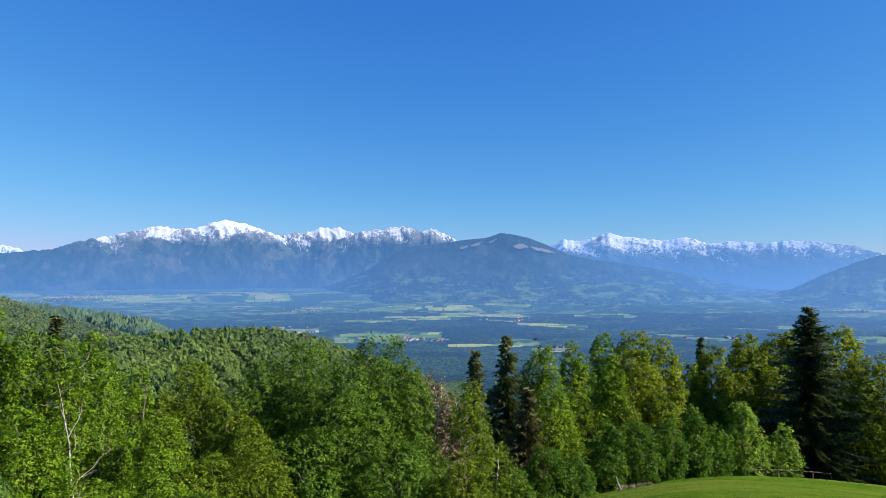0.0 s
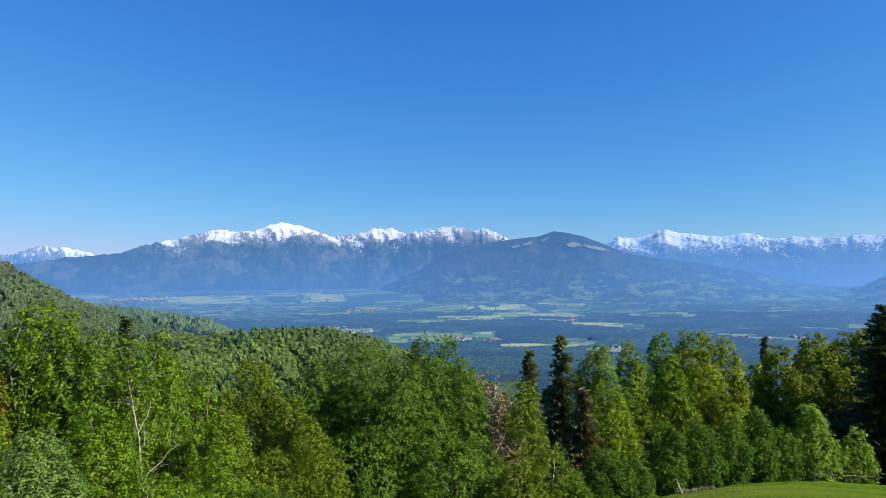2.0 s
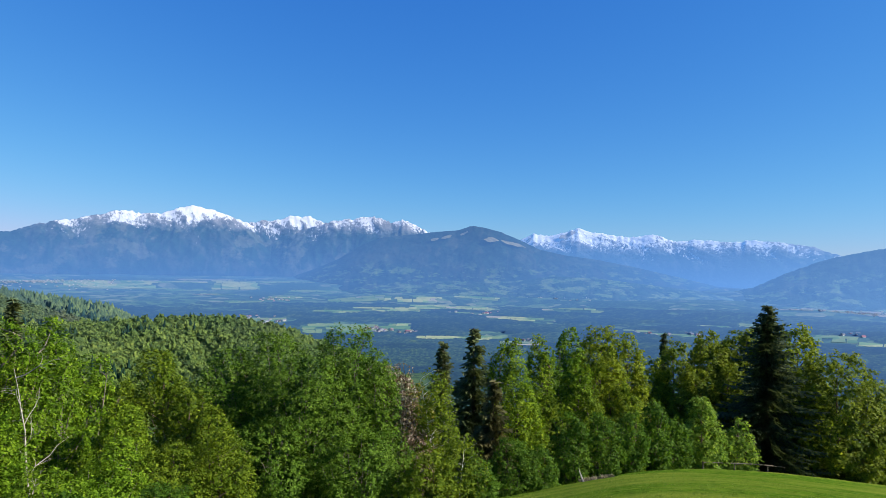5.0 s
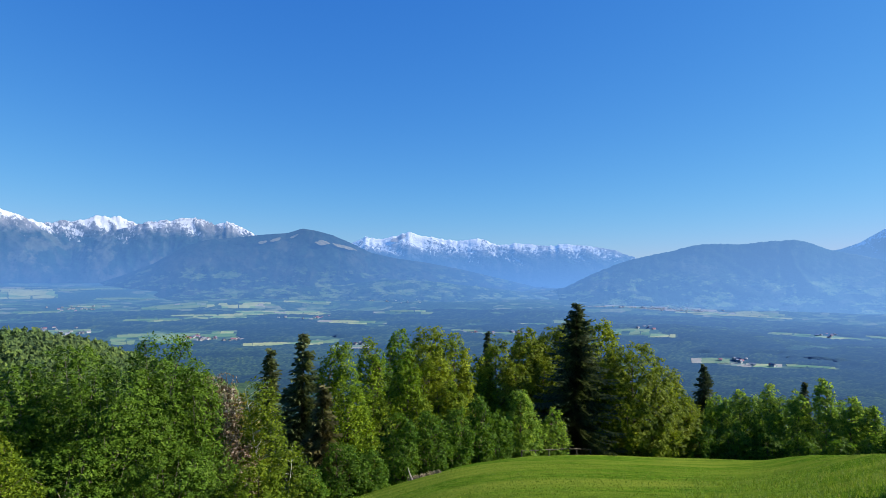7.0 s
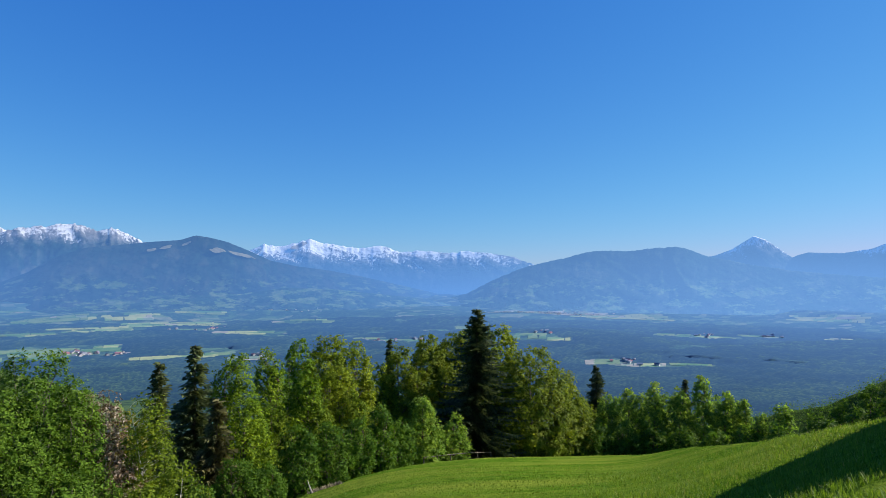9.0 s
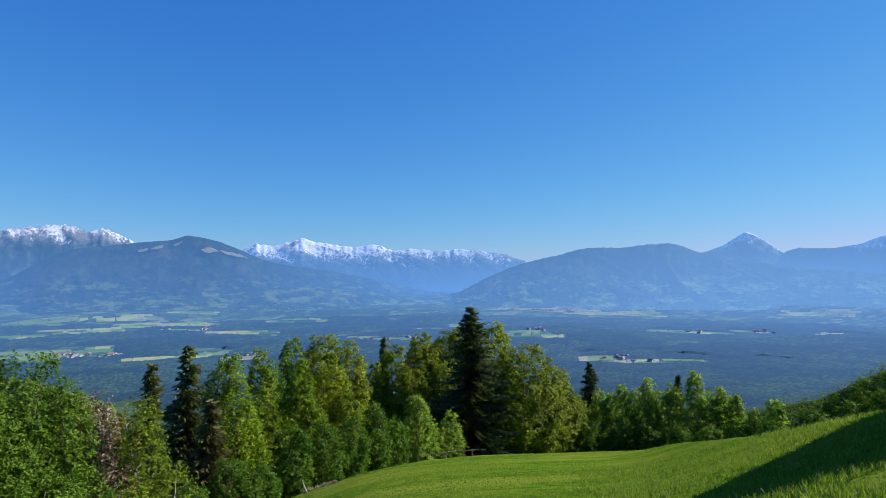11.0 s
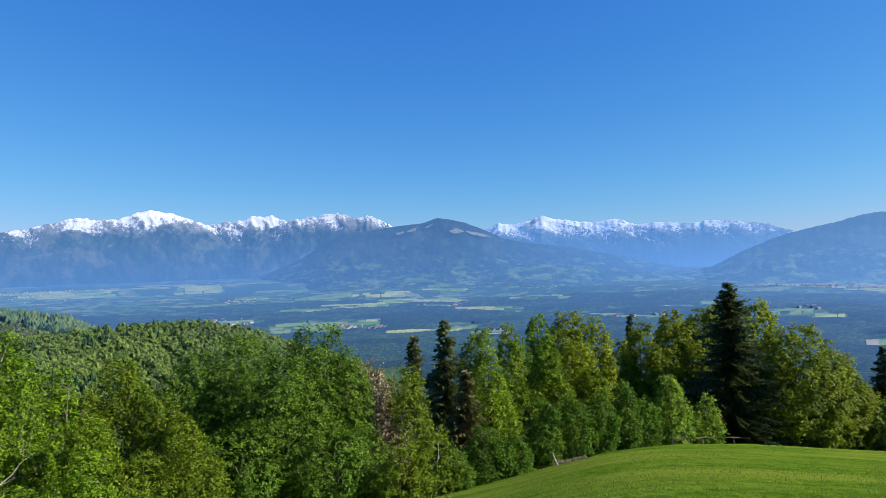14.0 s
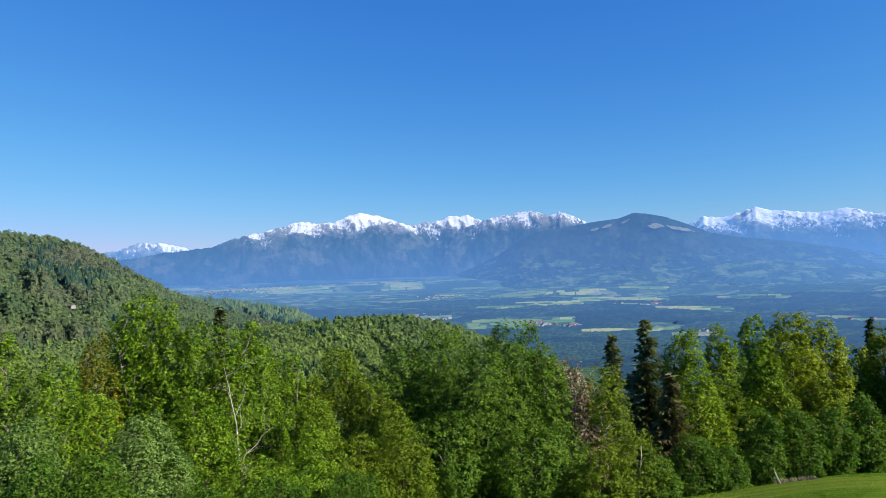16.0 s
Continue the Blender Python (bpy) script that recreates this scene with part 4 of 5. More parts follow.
def broadleaf(kind, bearing, r, height, width, seed):
    """A tree of forked stems; each limb rises to the crown's outside and carries a pointed plume of leaf sprays."""
    rng = np.random.default_rng(seed)
    low, wide, point, rise, cover, bark, stems = KINDS[kind]
    thing = tagged(new({"bush": "bush"}.get(kind, "tree"), None), *WORDS[kind], group="trees round the meadow")
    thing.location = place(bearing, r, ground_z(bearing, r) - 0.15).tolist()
    slim = {"white": 0.5, "bleached": 0.6}.get(bark, 0.35 if kind == "bare" else 1.0)
    wood, trunks = [], []
    for s in range(stems):
        a = rng.uniform(0, 6.283)
        lean = 0.0 if stems == 1 else rng.uniform(0.2, 0.55) * width / height
        base = np.array([math.cos(a), math.sin(a), 0]) * (0 if stems == 1 else 0.15 + 0.05 * width)
        pts, rad = limb(rng, base, (math.cos(a) * lean, math.sin(a) * lean, 1), height * rng.uniform(0.8, 0.92),
                        (height * 0.0095 / stems ** 0.4 + 0.03) * slim, 0.35 if bark == "bleached" else 0.2, 9)
        wood.append(tube(pts, rad))
        trunks.append(pts)
    # limb ends lie all over the crown's outside
    area = 2 * math.pi * width * height * (1 - low) * 0.74
    plume = min(max(0.28 * width + 0.26, 0.42), 1.5)
    n = int(min(max(area / (2.4 * plume ** 2), 12), 56)) if cover > 0.2 else 9
    hs = np.linspace(low + 0.02, 0.985, 80)
    cdf = np.cumsum(outline(hs, low - 0.08, wide, point) + 0.13)
    he = np.interp((np.arange(n) + rng.uniform(0.1, 0.9, n)) / n, cdf / cdf[-1], hs)
    ang = np.arange(n) * 2.39996 + rng.normal(0, 0.35, n)
    reach = width * outline(he, low - 0.08, wide, point) * rng.uniform(0.7, 1.12, n)
    lines = []
    for k in range(n):
        pts = trunks[k % stems]
        end = np.array([reach[k] * math.cos(ang[k]), reach[k] * math.sin(ang[k]), he[k] * height])
        z = min(max(end[2] - rise * reach[k] * rng.uniform(0.7, 1.2) - 0.06 * height, 0.04 * height), pts[-1, 2])
        start = np.array([np.interp(z, pts[:, 2], pts[:, j]) for j in range(3)])
        bend = start + (end - start) * np.array([0.62, 0.62, 0.36 if rise > 0.5 else 0.8])
        t = np.linspace(0, 1, 6)[:, None]
        line = (1 - t) ** 2 * start + 2 * t * (1 - t) * bend + t ** 2 * end
        line[1:-1] += rng.normal(0, 0.03 * width, (4, 3))
        lines.append(line)
        thick = (0.016 + height * 0.003) * slim * (0.5 if kind == "birch" else 1.0)
        if r < 60:
            wood.append(tube(line, np.linspace(thick, thick * 0.2, 6), 4))
        else:
            wood.append(tube(line[[0, 2, 5]], np.linspace(thick, thick * 0.2, 3), 3))
        for q in range({"dead": 4, "bare": 4}.get(kind, 0)):
            tp, tr = limb(rng, line[rng.integers(1, 5)], rng.normal(0, 1, 3) + np.array([0, 0, 0.5]), 0.3 + reach[k] * 0.6, 0.013, 0.6, 4)
            wood.append(tube(tp, tr, 4))
    under(new("trunk", mesh_of("trunk", *joined(wood), BARK[bark], True)), thing)
    lines = np.array(lines)
    big = r < 26
    size = min(max(0.00235 * r, 0.06), 0.2)
    count = int(cover * 1.15 * area / (size ** 2 * (1.24 if big else 0.95)))
    per = 9
    m = max(count // per, 20)
    girth = plume * rng.uniform(0.75, 1.3, n)
    pick = rng.choice(n, m, p=girth ** 1.5 / (girth ** 1.5).sum())
    t = rng.uniform(0.16, 1.0, m) ** 0.8
    seg = np.minimum((t * 5).astype(int), 4)
    w = (t * 5 - seg)[:, None]
    axis = lines[pick, seg] * (1 - w) + lines[pick, seg + 1] * w
    around = girth[pick] * np.where(t > 0.5, np.clip((1.06 - t) / 0.56, 0, 1) ** 0.6, 0.65 + 0.7 * t)
    out = axis * np.array([1, 1, 0])
    out = out / (np.linalg.norm(out, axis=1, keepdims=True) + 0.3)
    d = rng.normal(0, 1, (m, 3)) + 0.7 * out + np.array([0, 0, 0.35])
    d /= np.linalg.norm(d, axis=1, keepdims=True)
    c = axis + d * (around * rng.uniform(0.25, 1.0, m) ** 0.5)[:, None]
    # the gaps between the plumes are closed by sprays on the crown's uneven outside
    m2 = int(m * 0.42) if cover > 0.5 else 0
    h2 = np.interp(rng.uniform(0, 1, m2), cdf / cdf[-1], hs)
    a2 = rng.uniform(0, 6.283, m2)
    lobes = 0.66 + 0.42 * fbm(a2 * 1.1 + seed, h2 * height / (1.2 * plume), 2, seed % 90)
    r2 = width * outline(h2, low - 0.08, wide, point) * lobes * rng.uniform(0.75, 1.0, m2) ** 0.5
    c2 = np.stack([r2 * np.cos(a2), r2 * np.sin(a2), h2 * height], -1)
    d2 = np.stack([np.cos(a2), np.sin(a2), 0.2 + 1.2 * h2], -1)
    c, d = np.concatenate([c, c2]), np.concatenate([d, d2 / np.linalg.norm(d2, axis=1, keepdims=True)])
    if kind == "birch":  # hanging sprays
        c[:, 2] -= rng.uniform(0, 0.9, len(c))
    c[:, 2] = np.clip(c[:, 2], 0.12, height)
    v, f = leaves(rng, c, d, per, np.array([0.5, 0.5, 0.4]) * (0.12 + 1.15 * size), size, not big)
    under(new("crown", mesh_of("crown", v, f, LEAF[kind])), thing)
    return thing


def conifer_tree(kind, bearing, r, height, width, seed):
    """A spruce: whorls of drooping boughs, each fringed with needle sprays on both sides."""
    rng = np.random.default_rng(seed)
    thing = tagged(new("tree", None), *WORDS[kind], group="trees round the meadow")
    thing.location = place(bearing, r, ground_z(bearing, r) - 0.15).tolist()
    pts, rad = limb(rng, (0, 0, 0), (0, 0, 1), height * 0.99, height * 0.016 + 0.04, 0.03, 8)
    pts[:, :2] *= 0.4
    under(new("trunk", mesh_of("trunk", *tube(pts, rad), BARK["brown"], True)), thing)
    vs, n_tier = [], int(height * 2.6)
    for k in range(n_tier):
        h = 0.05 + 0.945 * k / n_tier
        reach0 = min(width * 1.3 * (1 - h) ** 0.85 + 0.1, width * 0.95)
        for j in range(rng.integers(9, 13)):
            a = rng.uniform(0, 6.283)
            reach = reach0 * rng.choice([0.45, 0.7, 0.95, 1.05, 1.2]) * rng.uniform(0.85, 1.1)
            m = max(4, int(reach * 6.5))
            t = (np.arange(m) + rng.uniform(0.2, 0.8, m)) / m
            dip = -0.3 * reach * t + 0.2 * reach * t ** 2.6 + (0.3 * t * reach if h > 0.8 else 0)
            line = np.stack([math.cos(a) * reach * t, math.sin(a) * reach * t, h * height + dip + rng.normal(0, 0.14)], -1)
            for side in (-1, 1):
                L = (0.24 + 0.5 * (1 - t) * min(1, reach / 1.5)) * rng.uniform(0.7, 1.3, m) + 0.05
                d = np.array([math.cos(a) * 0.75 - side * math.sin(a), math.sin(a) * 0.75 + side * math.cos(a), -0.35])
                d = d / np.linalg.norm(d) + rng.normal(0, 0.3, (m, 3))
                w = np.array([math.cos(a), math.sin(a), 0.3]) * 0.14
                tip = line + d * L[:, None]
                vs.append(np.stack([line - w, line + w, tip + w * 0.3, tip - w * 0.3], 1))
    v = np.concatenate(vs)
    n = len(v)
    under(new("crown", mesh_of("crown", v.reshape(-1, 3), np.arange(n * 4).reshape(-1, 4), LEAF[kind])), thing)
    return thing


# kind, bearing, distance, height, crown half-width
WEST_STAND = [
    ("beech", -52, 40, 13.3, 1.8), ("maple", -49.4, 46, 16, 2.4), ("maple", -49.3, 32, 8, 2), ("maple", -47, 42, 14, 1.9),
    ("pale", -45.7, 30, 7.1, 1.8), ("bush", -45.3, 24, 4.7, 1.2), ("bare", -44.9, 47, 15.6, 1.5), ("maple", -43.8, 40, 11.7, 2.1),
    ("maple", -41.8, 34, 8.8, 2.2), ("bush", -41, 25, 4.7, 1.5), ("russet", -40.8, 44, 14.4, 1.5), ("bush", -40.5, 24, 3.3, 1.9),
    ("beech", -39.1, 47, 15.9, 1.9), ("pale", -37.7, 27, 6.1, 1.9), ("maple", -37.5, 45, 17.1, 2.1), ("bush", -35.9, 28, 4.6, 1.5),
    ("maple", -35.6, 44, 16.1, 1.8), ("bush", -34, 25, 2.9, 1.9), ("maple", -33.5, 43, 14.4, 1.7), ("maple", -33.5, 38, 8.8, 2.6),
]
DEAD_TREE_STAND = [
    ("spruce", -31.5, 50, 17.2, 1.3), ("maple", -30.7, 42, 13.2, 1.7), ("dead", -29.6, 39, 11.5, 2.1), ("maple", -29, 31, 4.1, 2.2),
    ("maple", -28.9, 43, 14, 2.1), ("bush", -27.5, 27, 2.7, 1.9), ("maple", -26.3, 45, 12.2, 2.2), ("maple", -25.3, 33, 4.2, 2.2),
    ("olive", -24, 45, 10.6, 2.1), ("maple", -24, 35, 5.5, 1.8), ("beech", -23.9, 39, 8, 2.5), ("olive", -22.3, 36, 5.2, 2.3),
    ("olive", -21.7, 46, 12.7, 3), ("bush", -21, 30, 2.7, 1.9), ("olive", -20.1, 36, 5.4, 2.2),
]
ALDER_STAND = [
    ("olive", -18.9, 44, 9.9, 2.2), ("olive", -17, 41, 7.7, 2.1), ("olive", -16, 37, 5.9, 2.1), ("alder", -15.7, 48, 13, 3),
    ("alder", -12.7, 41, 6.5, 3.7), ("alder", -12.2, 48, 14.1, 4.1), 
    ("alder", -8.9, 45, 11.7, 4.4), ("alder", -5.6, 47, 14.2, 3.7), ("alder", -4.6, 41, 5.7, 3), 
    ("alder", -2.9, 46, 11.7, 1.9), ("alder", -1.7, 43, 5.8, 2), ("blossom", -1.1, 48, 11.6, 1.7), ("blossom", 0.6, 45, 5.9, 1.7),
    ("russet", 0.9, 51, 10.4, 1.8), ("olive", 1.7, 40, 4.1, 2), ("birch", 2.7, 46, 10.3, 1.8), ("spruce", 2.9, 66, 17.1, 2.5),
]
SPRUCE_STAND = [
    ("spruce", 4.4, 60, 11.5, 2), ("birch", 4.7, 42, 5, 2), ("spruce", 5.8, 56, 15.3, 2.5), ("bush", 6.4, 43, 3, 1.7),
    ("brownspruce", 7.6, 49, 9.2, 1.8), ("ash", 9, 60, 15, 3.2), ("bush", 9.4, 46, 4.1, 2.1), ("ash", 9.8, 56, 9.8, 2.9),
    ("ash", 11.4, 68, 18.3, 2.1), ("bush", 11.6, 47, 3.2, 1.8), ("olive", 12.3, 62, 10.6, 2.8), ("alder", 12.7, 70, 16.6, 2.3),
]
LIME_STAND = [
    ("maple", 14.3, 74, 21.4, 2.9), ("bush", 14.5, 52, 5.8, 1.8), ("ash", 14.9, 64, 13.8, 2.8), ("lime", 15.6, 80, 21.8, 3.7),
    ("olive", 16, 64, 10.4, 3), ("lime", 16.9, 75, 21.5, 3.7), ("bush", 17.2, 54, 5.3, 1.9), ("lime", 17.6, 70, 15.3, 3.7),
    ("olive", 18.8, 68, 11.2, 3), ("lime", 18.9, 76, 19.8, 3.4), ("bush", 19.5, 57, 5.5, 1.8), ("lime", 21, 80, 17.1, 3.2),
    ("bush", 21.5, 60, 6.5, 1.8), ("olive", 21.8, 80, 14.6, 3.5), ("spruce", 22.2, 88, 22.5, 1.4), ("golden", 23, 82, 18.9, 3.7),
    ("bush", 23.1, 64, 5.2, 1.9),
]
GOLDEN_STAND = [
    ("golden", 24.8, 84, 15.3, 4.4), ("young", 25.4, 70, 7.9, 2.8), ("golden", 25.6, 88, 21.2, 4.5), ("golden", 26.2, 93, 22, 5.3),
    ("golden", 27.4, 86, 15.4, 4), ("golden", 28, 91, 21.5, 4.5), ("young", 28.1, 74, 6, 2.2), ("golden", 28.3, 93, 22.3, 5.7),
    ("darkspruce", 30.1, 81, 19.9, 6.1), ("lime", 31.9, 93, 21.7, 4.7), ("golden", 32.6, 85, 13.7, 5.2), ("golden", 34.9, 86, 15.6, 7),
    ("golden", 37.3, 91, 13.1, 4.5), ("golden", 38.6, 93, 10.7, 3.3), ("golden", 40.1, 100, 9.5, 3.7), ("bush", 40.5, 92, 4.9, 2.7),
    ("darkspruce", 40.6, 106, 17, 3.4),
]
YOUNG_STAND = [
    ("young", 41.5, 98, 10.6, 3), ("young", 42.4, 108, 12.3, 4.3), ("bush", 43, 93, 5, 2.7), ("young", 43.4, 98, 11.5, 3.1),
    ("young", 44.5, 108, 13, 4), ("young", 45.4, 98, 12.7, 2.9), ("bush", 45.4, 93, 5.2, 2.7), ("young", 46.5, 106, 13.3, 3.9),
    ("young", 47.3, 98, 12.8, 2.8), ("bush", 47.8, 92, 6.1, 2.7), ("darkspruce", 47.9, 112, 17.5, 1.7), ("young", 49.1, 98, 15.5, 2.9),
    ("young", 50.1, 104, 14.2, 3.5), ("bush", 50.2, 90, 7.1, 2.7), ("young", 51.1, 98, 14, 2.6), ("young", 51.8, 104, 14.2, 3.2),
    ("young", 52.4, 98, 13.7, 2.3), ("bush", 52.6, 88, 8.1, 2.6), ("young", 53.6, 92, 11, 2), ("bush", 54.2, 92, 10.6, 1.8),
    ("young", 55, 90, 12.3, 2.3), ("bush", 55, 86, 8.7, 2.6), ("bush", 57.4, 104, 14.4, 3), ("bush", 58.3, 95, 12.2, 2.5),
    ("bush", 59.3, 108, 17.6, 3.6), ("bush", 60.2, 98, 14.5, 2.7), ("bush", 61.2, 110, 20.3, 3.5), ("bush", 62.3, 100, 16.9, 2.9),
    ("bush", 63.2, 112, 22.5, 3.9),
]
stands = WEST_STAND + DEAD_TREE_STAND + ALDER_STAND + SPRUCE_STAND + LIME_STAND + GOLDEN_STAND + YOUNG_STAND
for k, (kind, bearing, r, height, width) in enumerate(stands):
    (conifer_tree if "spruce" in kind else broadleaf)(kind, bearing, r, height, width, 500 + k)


# ---- meadow grass: tufts of bent blades, thinner with distance ----
def grass_material():
    m = Mat("meadow_grass_blades")
    c = m.ramp(m.island(), (0.0, (0.065, 0.13, 0.01)), (0.55, (0.118, 0.205, 0.016)), (0.9, (0.175, 0.26, 0.026)), (1.0, (0.24, 0.245, 0.07)))
    m.set(Base_Color=c, Roughness=0.55)
    m.b.inputs["Specular IOR Level"].default_value = 0.2
    return m.thin(m.mix(1.0, c, (1.2, 1.15, 0.6), "MULTIPLY"), 0.4).done()


M_BLADE = grass_material()


def build_grass(label, n, r0, r1, b0, b1, tall, broad, seed, blades=4, patchy=0.0, material=M_BLADE):
    rng = np.random.default_rng(seed)
    b = rng.uniform(b0, b1, n)
    r = np.exp(rng.uniform(math.log(r0), math.log(r1), n)) if r1 / r0 > 1.6 else rng.uniform(r0, r1, n)
    keep = r < np.interp(b, FINE_B, EASED[1]) * 1.02
    x, y = r * np.sin(np.radians(b)), r * np.cos(np.radians(b))
    lush = fbm(x / 2.2, y / 2.2, 3, seed)
    keep &= lush > patchy
    b, r, lush = b[keep], r[keep], lush[keep]
    root = place(b, r, ground_z(b, r) - 0.02)
    root, lush = np.repeat(root, blades, 0), np.repeat(lush, blades)
    root[:, :2] += rng.normal(0, broad * 3, (len(root), 2))
    m = len(root)
    a = rng.uniform(0, 6.283, m)
    side = np.stack([np.cos(a), np.sin(a), np.zeros(m)], -1) * (broad * rng.uniform(0.7, 1.3, m))[:, None]
    h = tall * rng.uniform(0.5, 1.25, m) * (0.6 + 0.8 * lush)
    lean = np.stack([np.cos(a + 1.5), np.sin(a + 1.5), np.zeros(m)], -1) * (h * rng.uniform(0.15, 0.7, m))[:, None] + np.array([-0.1, 0, 0]) * h[:, None]
    up = np.array([0, 0, 1.0])
    mid = root + lean * 0.4 + up * (h * 0.6)[:, None]
    tip = root + lean + up * h[:, None]
    v = np.stack([root - side, root + side, mid + side * 0.7, mid - side * 0.7, tip], 1).reshape(-1, 3)
    i = np.arange(m)[:, None] * 5
    faces = [i + np.array([[0, 1, 2, 3]]), i + np.array([[3, 2, 4]])]
    tagged(new("grass", mesh_of("grass", v, faces, material)), label, "grass", kind="stuff")


build_grass("tall fresh green grass on the near bank", 12000, 8, 34, 40, 66, 0.13, 0.007, 71, 3, 0.25)
build_grass("short green meadow grass with yellowish tips", 8500, 13, 50, 9, 50, 0.07, 0.01, 72, 3, 0.2)

M_STRAW = bark_material("dry_straw", (0.13, 0.12, 0.06), (0.24, 0.2, 0.12))
build_grass("tuft of dry straw-coloured grass under the bushes", 160, 46.8, 49.5, 15.4, 18.2, 0.24, 0.03, 75, 4, 0.0, M_STRAW)


# ---- bushy slope beyond the bank ----
def build_thicket():
    rng = np.random.default_rng(61)
    p = on_hill(east, 4200, 50, 72, 13, 0.35)
    c = place(*p.T) + np.array([0, 0, 0.6])
    c[:, 2] += 1.6 * fbm(c[:, 0] / 5, c[:, 1] / 5, 2, 8)
    out = rng.normal(0, 0.5, c.shape) + np.array([0, -0.3, 0.8])
    v, f = leaves(rng, c, out, 18, np.array([0.9, 0.9, 0.6]), 0.19, True)
    tagged(new("thicket", mesh_of("thicket", v, f, LEAF["bush"])), "dense bright green thicket on the steep slope", "thicket", kind="stuff")


build_thicket()

# ---- wooden rail at the meadow's lower edge ----
M_RAIL = bark_material("weathered_rail_wood", (0.045, 0.04, 0.03), (0.11, 0.095, 0.075))


def box(x0, x1, y0, y1, z0, z1):
    bm = bmesh.new()
    bmesh.ops.create_cube(bm, size=1)
    for v in bm.verts:
        v.co = Vector(((x0 + x1) / 2 + v.co.x * (x1 - x0), (y0 + y1) / 2 + v.co.y * (y1 - y0), (z0 + z1) / 2 + v.co.z * (z1 - z0)))
    bmesh.ops.bevel(bm, geom=bm.edges[:], offset=min(x1 - x0, y1 - y0, z1 - z0) * 0.15, segments=1, affect="EDGES")
    return bm


def part(name, bm, material, parent, label=""):
    """Links a bmesh as one mesh object under a thing or a part."""
    me = bpy.data.meshes.new(name)
    bm.to_mesh(me)
    bm.free()
    me.materials.append(material)
    return tagged(under(new(name, me), parent), label)


def build_fence():
    fence = tagged(new("fence"), "low weathered wooden rail fence along the meadow edge", "fence")
    ends = [place(b, r, ground_z(b, r)) for b, r in ((25.4, 66.5), (26.6, 69), (27.8, 71), (29.0, 73), (30.2, 75), (31.4, 77))]
    fence.location = ends[0].tolist()
    for p in ends:
        d = Vector((p - ends[0]).tolist())
        part("post", box(d.x - 0.05, d.x + 0.05, d.y - 0.05, d.y + 0.05, d.z - 0.3, d.z + 0.9), M_RAIL, fence)
    for p, q in zip(ends, ends[1:]):
        for up in (0.85,):
            a, b = p - ends[0] + np.array([0, -0.09, up]), q - ends[0] + np.array([0, -0.09, up])
            v, f = tube(np.stack([a, (a + b) / 2, b]), np.full(3, 0.045), 6)
            under(new("rail", mesh_of("rail", v, f, M_RAIL, True)), fence)


build_fence()


def build_stump(bearing, r):
    rng = np.random.default_rng(9)
    pts, rad = limb(rng, (0, 0, 0), (-0.35, 0.1, 1), 1.1, 0.09, 0.2, 5)
    ob = new("stump", mesh_of("stump", *tube(pts, rad, 8), BARK["bleached"], True))
    ob.location = place(bearing, r, ground_z(bearing, r) - 0.1).tolist()
    tagged(ob, "pale leaning dead stump at the bushes' foot", "stump")


build_stump(15.7, 47)

# ---- unseen barn added behind the bank to cast the shadow across the grass ----
M_BOARD = bark_material("dark_barn_boards", (0.08, 0.055, 0.035), (0.16, 0.11, 0.07))
M_SHINGLE = bark_material("barn_roof_tiles", (0.16, 0.07, 0.05), (0.26, 0.12, 0.08))


def build_barn():
    barn = tagged(new("barn"), "plain dark timber barn added out of view to cast a shadow", "barn")
    barn.location = (19.3, 6.05, 0.3)
    barn.rotation_euler = (0, 0, radians(9))
    part("wall", box(0, 16, -12, 0, -4.0, 3.2), M_BOARD, barn)
    bm = bmesh.new()
    lo, hi = [], []
    for x in (-0.3, 16.4):
        ring = [bm.verts.new((x, y, z)) for y, z in ((0.25, 3.2), (0.25, 3.4), (-6, 6.0), (-12.25, 3.4), (-12.25, 3.2), (-6, 5.75))]
        lo.append(ring)
    for k in range(6):
        bm.faces.new((lo[0][k], lo[0][(k + 1) % 6], lo[1][(k + 1) % 6], lo[1][k]))
    bm.faces.new(lo[0][::-1])
    bm.faces.new(lo[1])
    bmesh.ops.recalc_face_normals(bm, faces=bm.faces[:])
    part("roof", bm, M_SHINGLE, barn)


build_barn()


# ---- villages of the valley ----
def plain_air(name, a, b):
    m = Mat(name, air="valley")
    return m.set(Base_Color=m.mix(m.random(), a, b), Roughness=0.85).done()


M_PLASTER = plain_air("pale_plaster", (0.36, 0.33, 0.28), (0.75, 0.72, 0.68))
M_REDROOF = plain_air("clay_tile_roof", (0.22, 0.08, 0.05), (0.42, 0.14, 0.08))
M_GREYROOF = plain_air("grey_slate_roof", (0.12, 0.11, 0.11), (0.3, 0.28, 0.27))


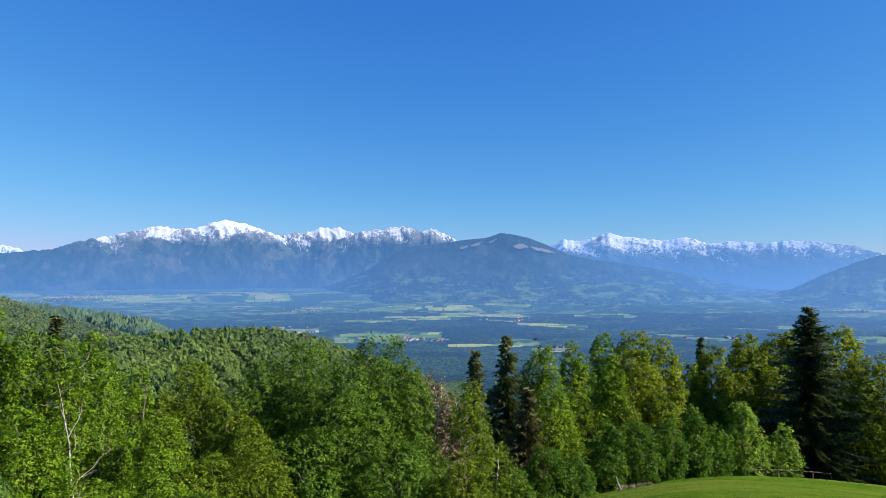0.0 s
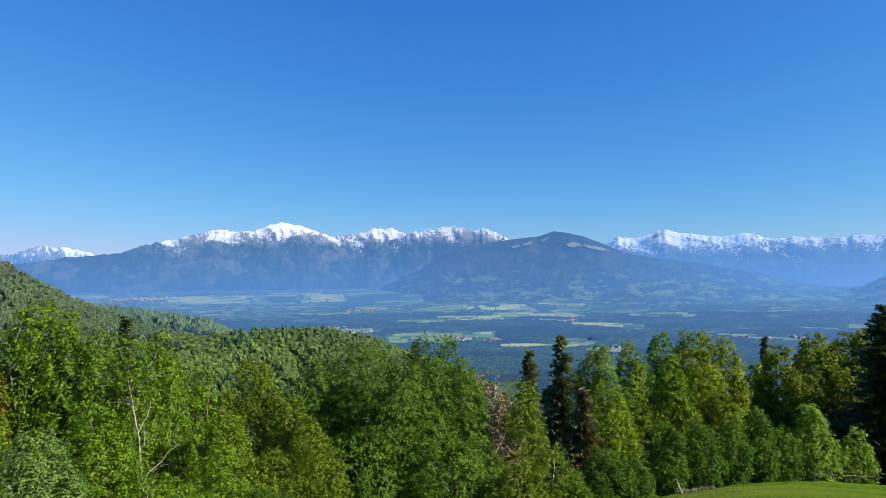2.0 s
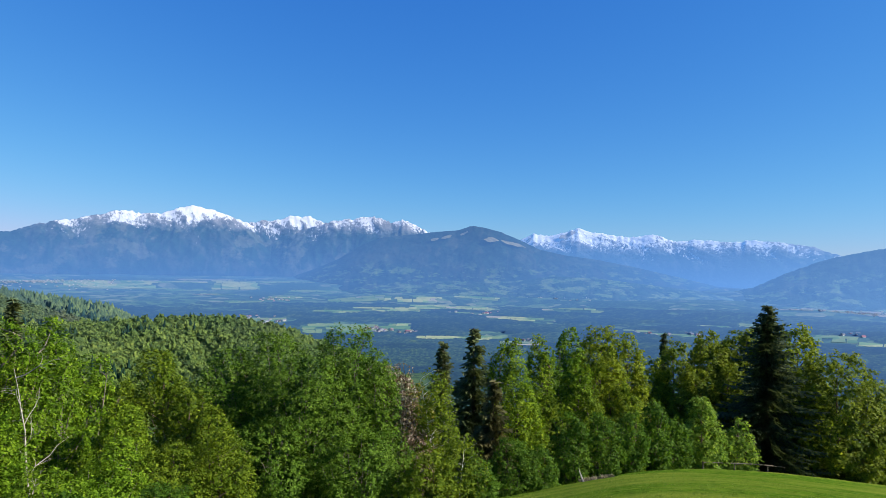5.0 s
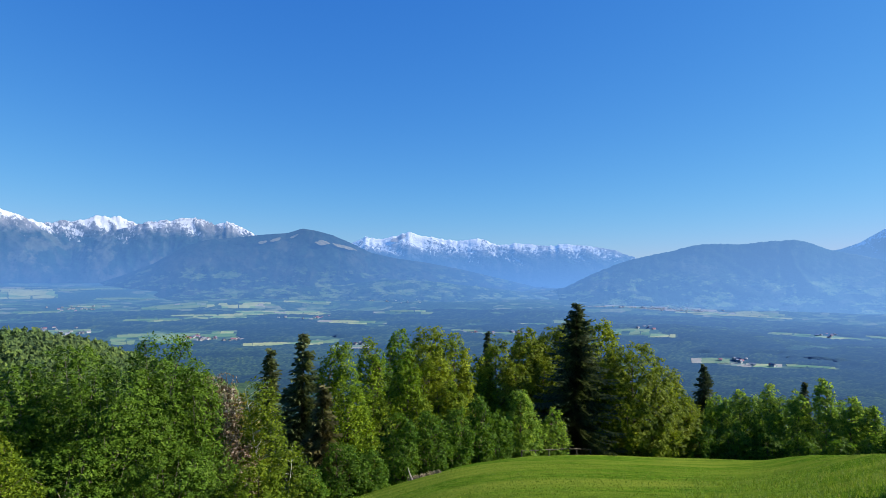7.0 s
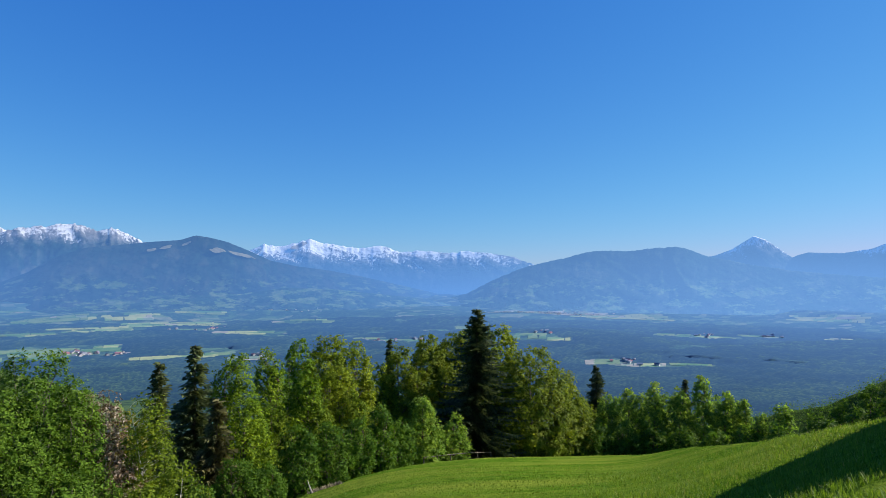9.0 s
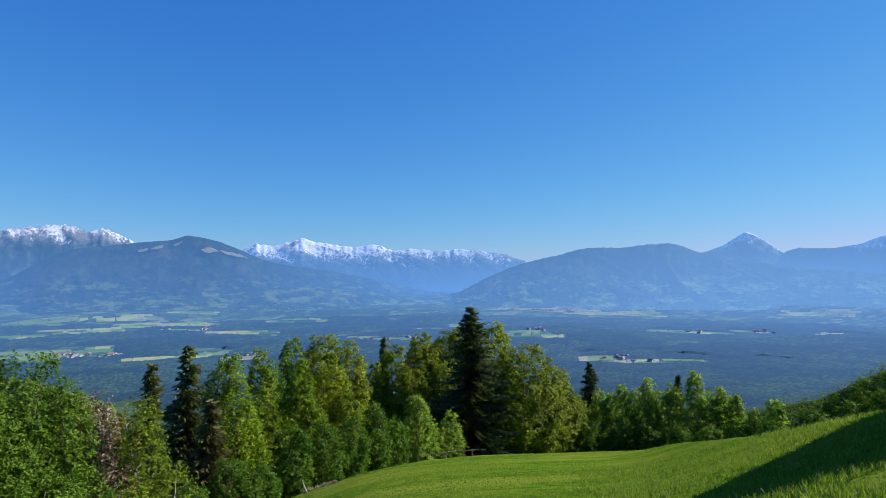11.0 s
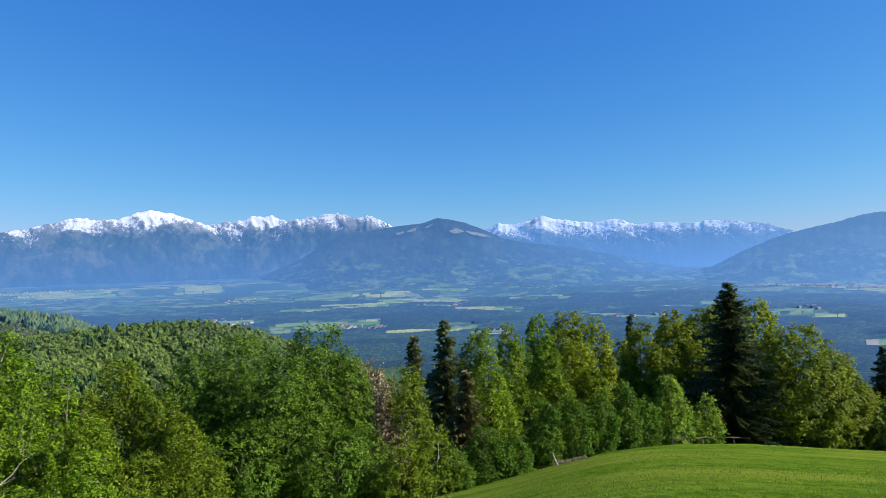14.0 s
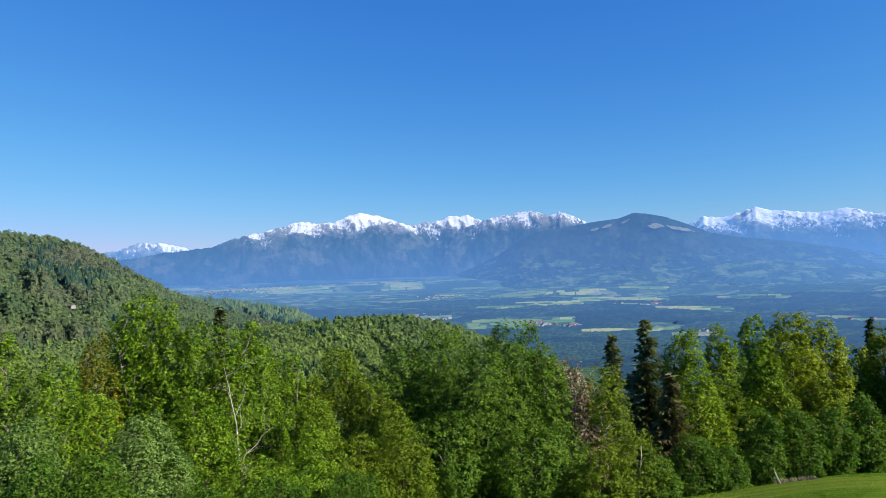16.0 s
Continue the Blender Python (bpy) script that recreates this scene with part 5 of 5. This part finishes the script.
def house_meshes(roof_material):
    v = np.array([(x, y, z) for z in (-3, 5.5) for x, y in ((-5, -6.5), (5, -6.5), (5, 6.5), (-5, 6.5))] + [(0, -6.5, 9.3), (0, 6.5, 9.3)], float)
    wall = mesh_of("wall", v, [np.array([(0, 1, 5, 4), (1, 2, 6, 5), (2, 3, 7, 6), (3, 0, 4, 7)]), np.array([(4, 5, 8), (6, 7, 9)])], M_PLASTER)
    r = np.array([(-5.9, -7.3, 4.9), (0, -7.3, 9.4), (5.9, -7.3, 4.9), (5.9, -7.3, 5.4), (0, -7.3, 10.0), (-5.9, -7.3, 5.4)], float)
    r = np.concatenate([r, r * np.array([1, -1, 1])])
    f4 = [(k, 6 + k, 6 + (k + 1) % 6, (k + 1) % 6) for k in range(6)] + [(0, 1, 4, 5), (1, 2, 3, 4), (6, 11, 10, 7), (7, 10, 9, 8)]
    return wall, mesh_of("roof", r, np.array(f4), roof_material)


HOUSES = [house_meshes(M_REDROOF), house_meshes(M_GREYROOF), house_meshes(M_GREYROOF)]
VILLAGES = [  # bearing, distance, spread in degrees and metres, houses
    (-15.0, 4150, 2.6, 120, 26), (-12.0, 4000, 1.4, 90, 10), (-2.6, 3480, 1.6, 90, 22), (-0.4, 3400, 1.0, 60, 10), (-12.2, 6000, 1.5, 250, 24),
    (3.0, 4700, 2.0, 100, 10), (7.5, 4850, 1.6, 120, 12), (21.0, 3700, 1.6, 60, 10), (24.4, 3800, 1.0, 60, 8), (43.0, 2840, 1.3, 40, 10),
    (49.6, 4500, 1.2, 90, 9), (36.0, 3900, 1.0, 60, 8), (54.0, 4700, 1.6, 90, 8), (10.6, 3150, 0.8, 30, 4), (45.4, 2700, 0.4, 20, 2),
]


def build_house(rng, b, r, kind, scale=1.0):
    k = float(drawn_in(r)) / r * scale
    house = tagged(new("house"), ("white house with a red tiled roof", "pale house with a grey roof", "cream house with a dark grey roof")[kind]
                   + " in the valley", "house", "houses of the valley")
    house.location = place(b, r, float(ground_z(b, r))).tolist()
    house.rotation_euler = (0, 0, rng.choice([0.3, 1.87, 0.9]) + rng.normal(0, 0.15))
    house.scale = (k * rng.uniform(0.8, 1.4), k * rng.uniform(0.8, 1.5), k * rng.uniform(0.8, 1.15))
    under(new("wall", HOUSES[kind][0]), house)
    under(new("roof", HOUSES[kind][1]), house)


rng_v = np.random.default_rng(303)
for vb, vr, wb, wr, count in VILLAGES:
    for k in range(count):
        build_house(rng_v, vb + rng_v.normal(0, wb / 2), vr + rng_v.normal(0, wr), int(rng_v.integers(0, 3)), 1.15)


def build_town(label, n, b, r, wb, wr, seed):
    """A far town: roofs and walls too small to tell apart."""
    rng = np.random.default_rng(seed)
    bb, rr = rng.normal(b, wb, n), rng.normal(r, wr, n)
    base = place(bb, rr, ground_z(bb, rr))
    k = drawn_in(rr) / rr
    s = rng.uniform(8, 18, (n, 3)) * np.array([1, 1, 0.45]) * k[:, None]
    cube = np.array([(x, y, z) for z in (0, 1) for x, y in ((-0.5, -0.5), (0.5, -0.5), (0.5, 0.5), (-0.5, 0.5))] + [(0, -0.5, 1.4), (0, 0.5, 1.4)], float)
    v = base[:, None] + cube[None] * s[:, None]
    f4 = np.array([(0, 1, 5, 4), (1, 2, 6, 5), (2, 3, 7, 6), (3, 0, 4, 7), (5, 6, 9, 8), (7, 4, 8, 9)])
    f = (f4[None] + (np.arange(n) * 10)[:, None, None]).reshape(-1, 4)
    tagged(new("town", mesh_of("town", v.reshape(-1, 3), f, M_PLASTER)), label, "town", kind="stuff")


build_town("far town of pale houses at the mountains' foot", 260, -29.5, 9300, 2.4, 500, 5)
build_town("scattered pale houses below the far mountain", 70, 13.5, 7000, 1.2, 200, 6)
build_town("pale village strip under the hazy ridge", 80, 37.0, 6700, 2.5, 200, 7)

# a farmhouse among the woods of the near hill
hb = -42.4
for q in np.linspace(0.2, 0.9, 60):
    hr_, hz_, _ = west(np.array([hb]), np.array([q]))
    if hz_[0] / hr_[0] > math.tan(radians(-3.0)):
        break
lodge = tagged(new("house"), "small pale house among the hillside woods", "house", "houses of the valley")
lodge.location = place(hb, float(hr_[0]) - 12, float(hz_[0]) + 4).tolist()
lodge.rotation_euler, lodge.scale = (0, 0, 1.2), (0.75, 0.75, 0.55)
for piece, stone in zip(HOUSES[1], ((0.2, 0.18, 0.15), (0.1, 0.09, 0.08))):
    own = piece.copy()
    own.materials[0] = plain_air("weathered_lodge_" + piece.name.split(".")[0], stone, tuple(1.3 * x for x in stone))
    under(new(piece.name.split(".")[0], own), lodge)
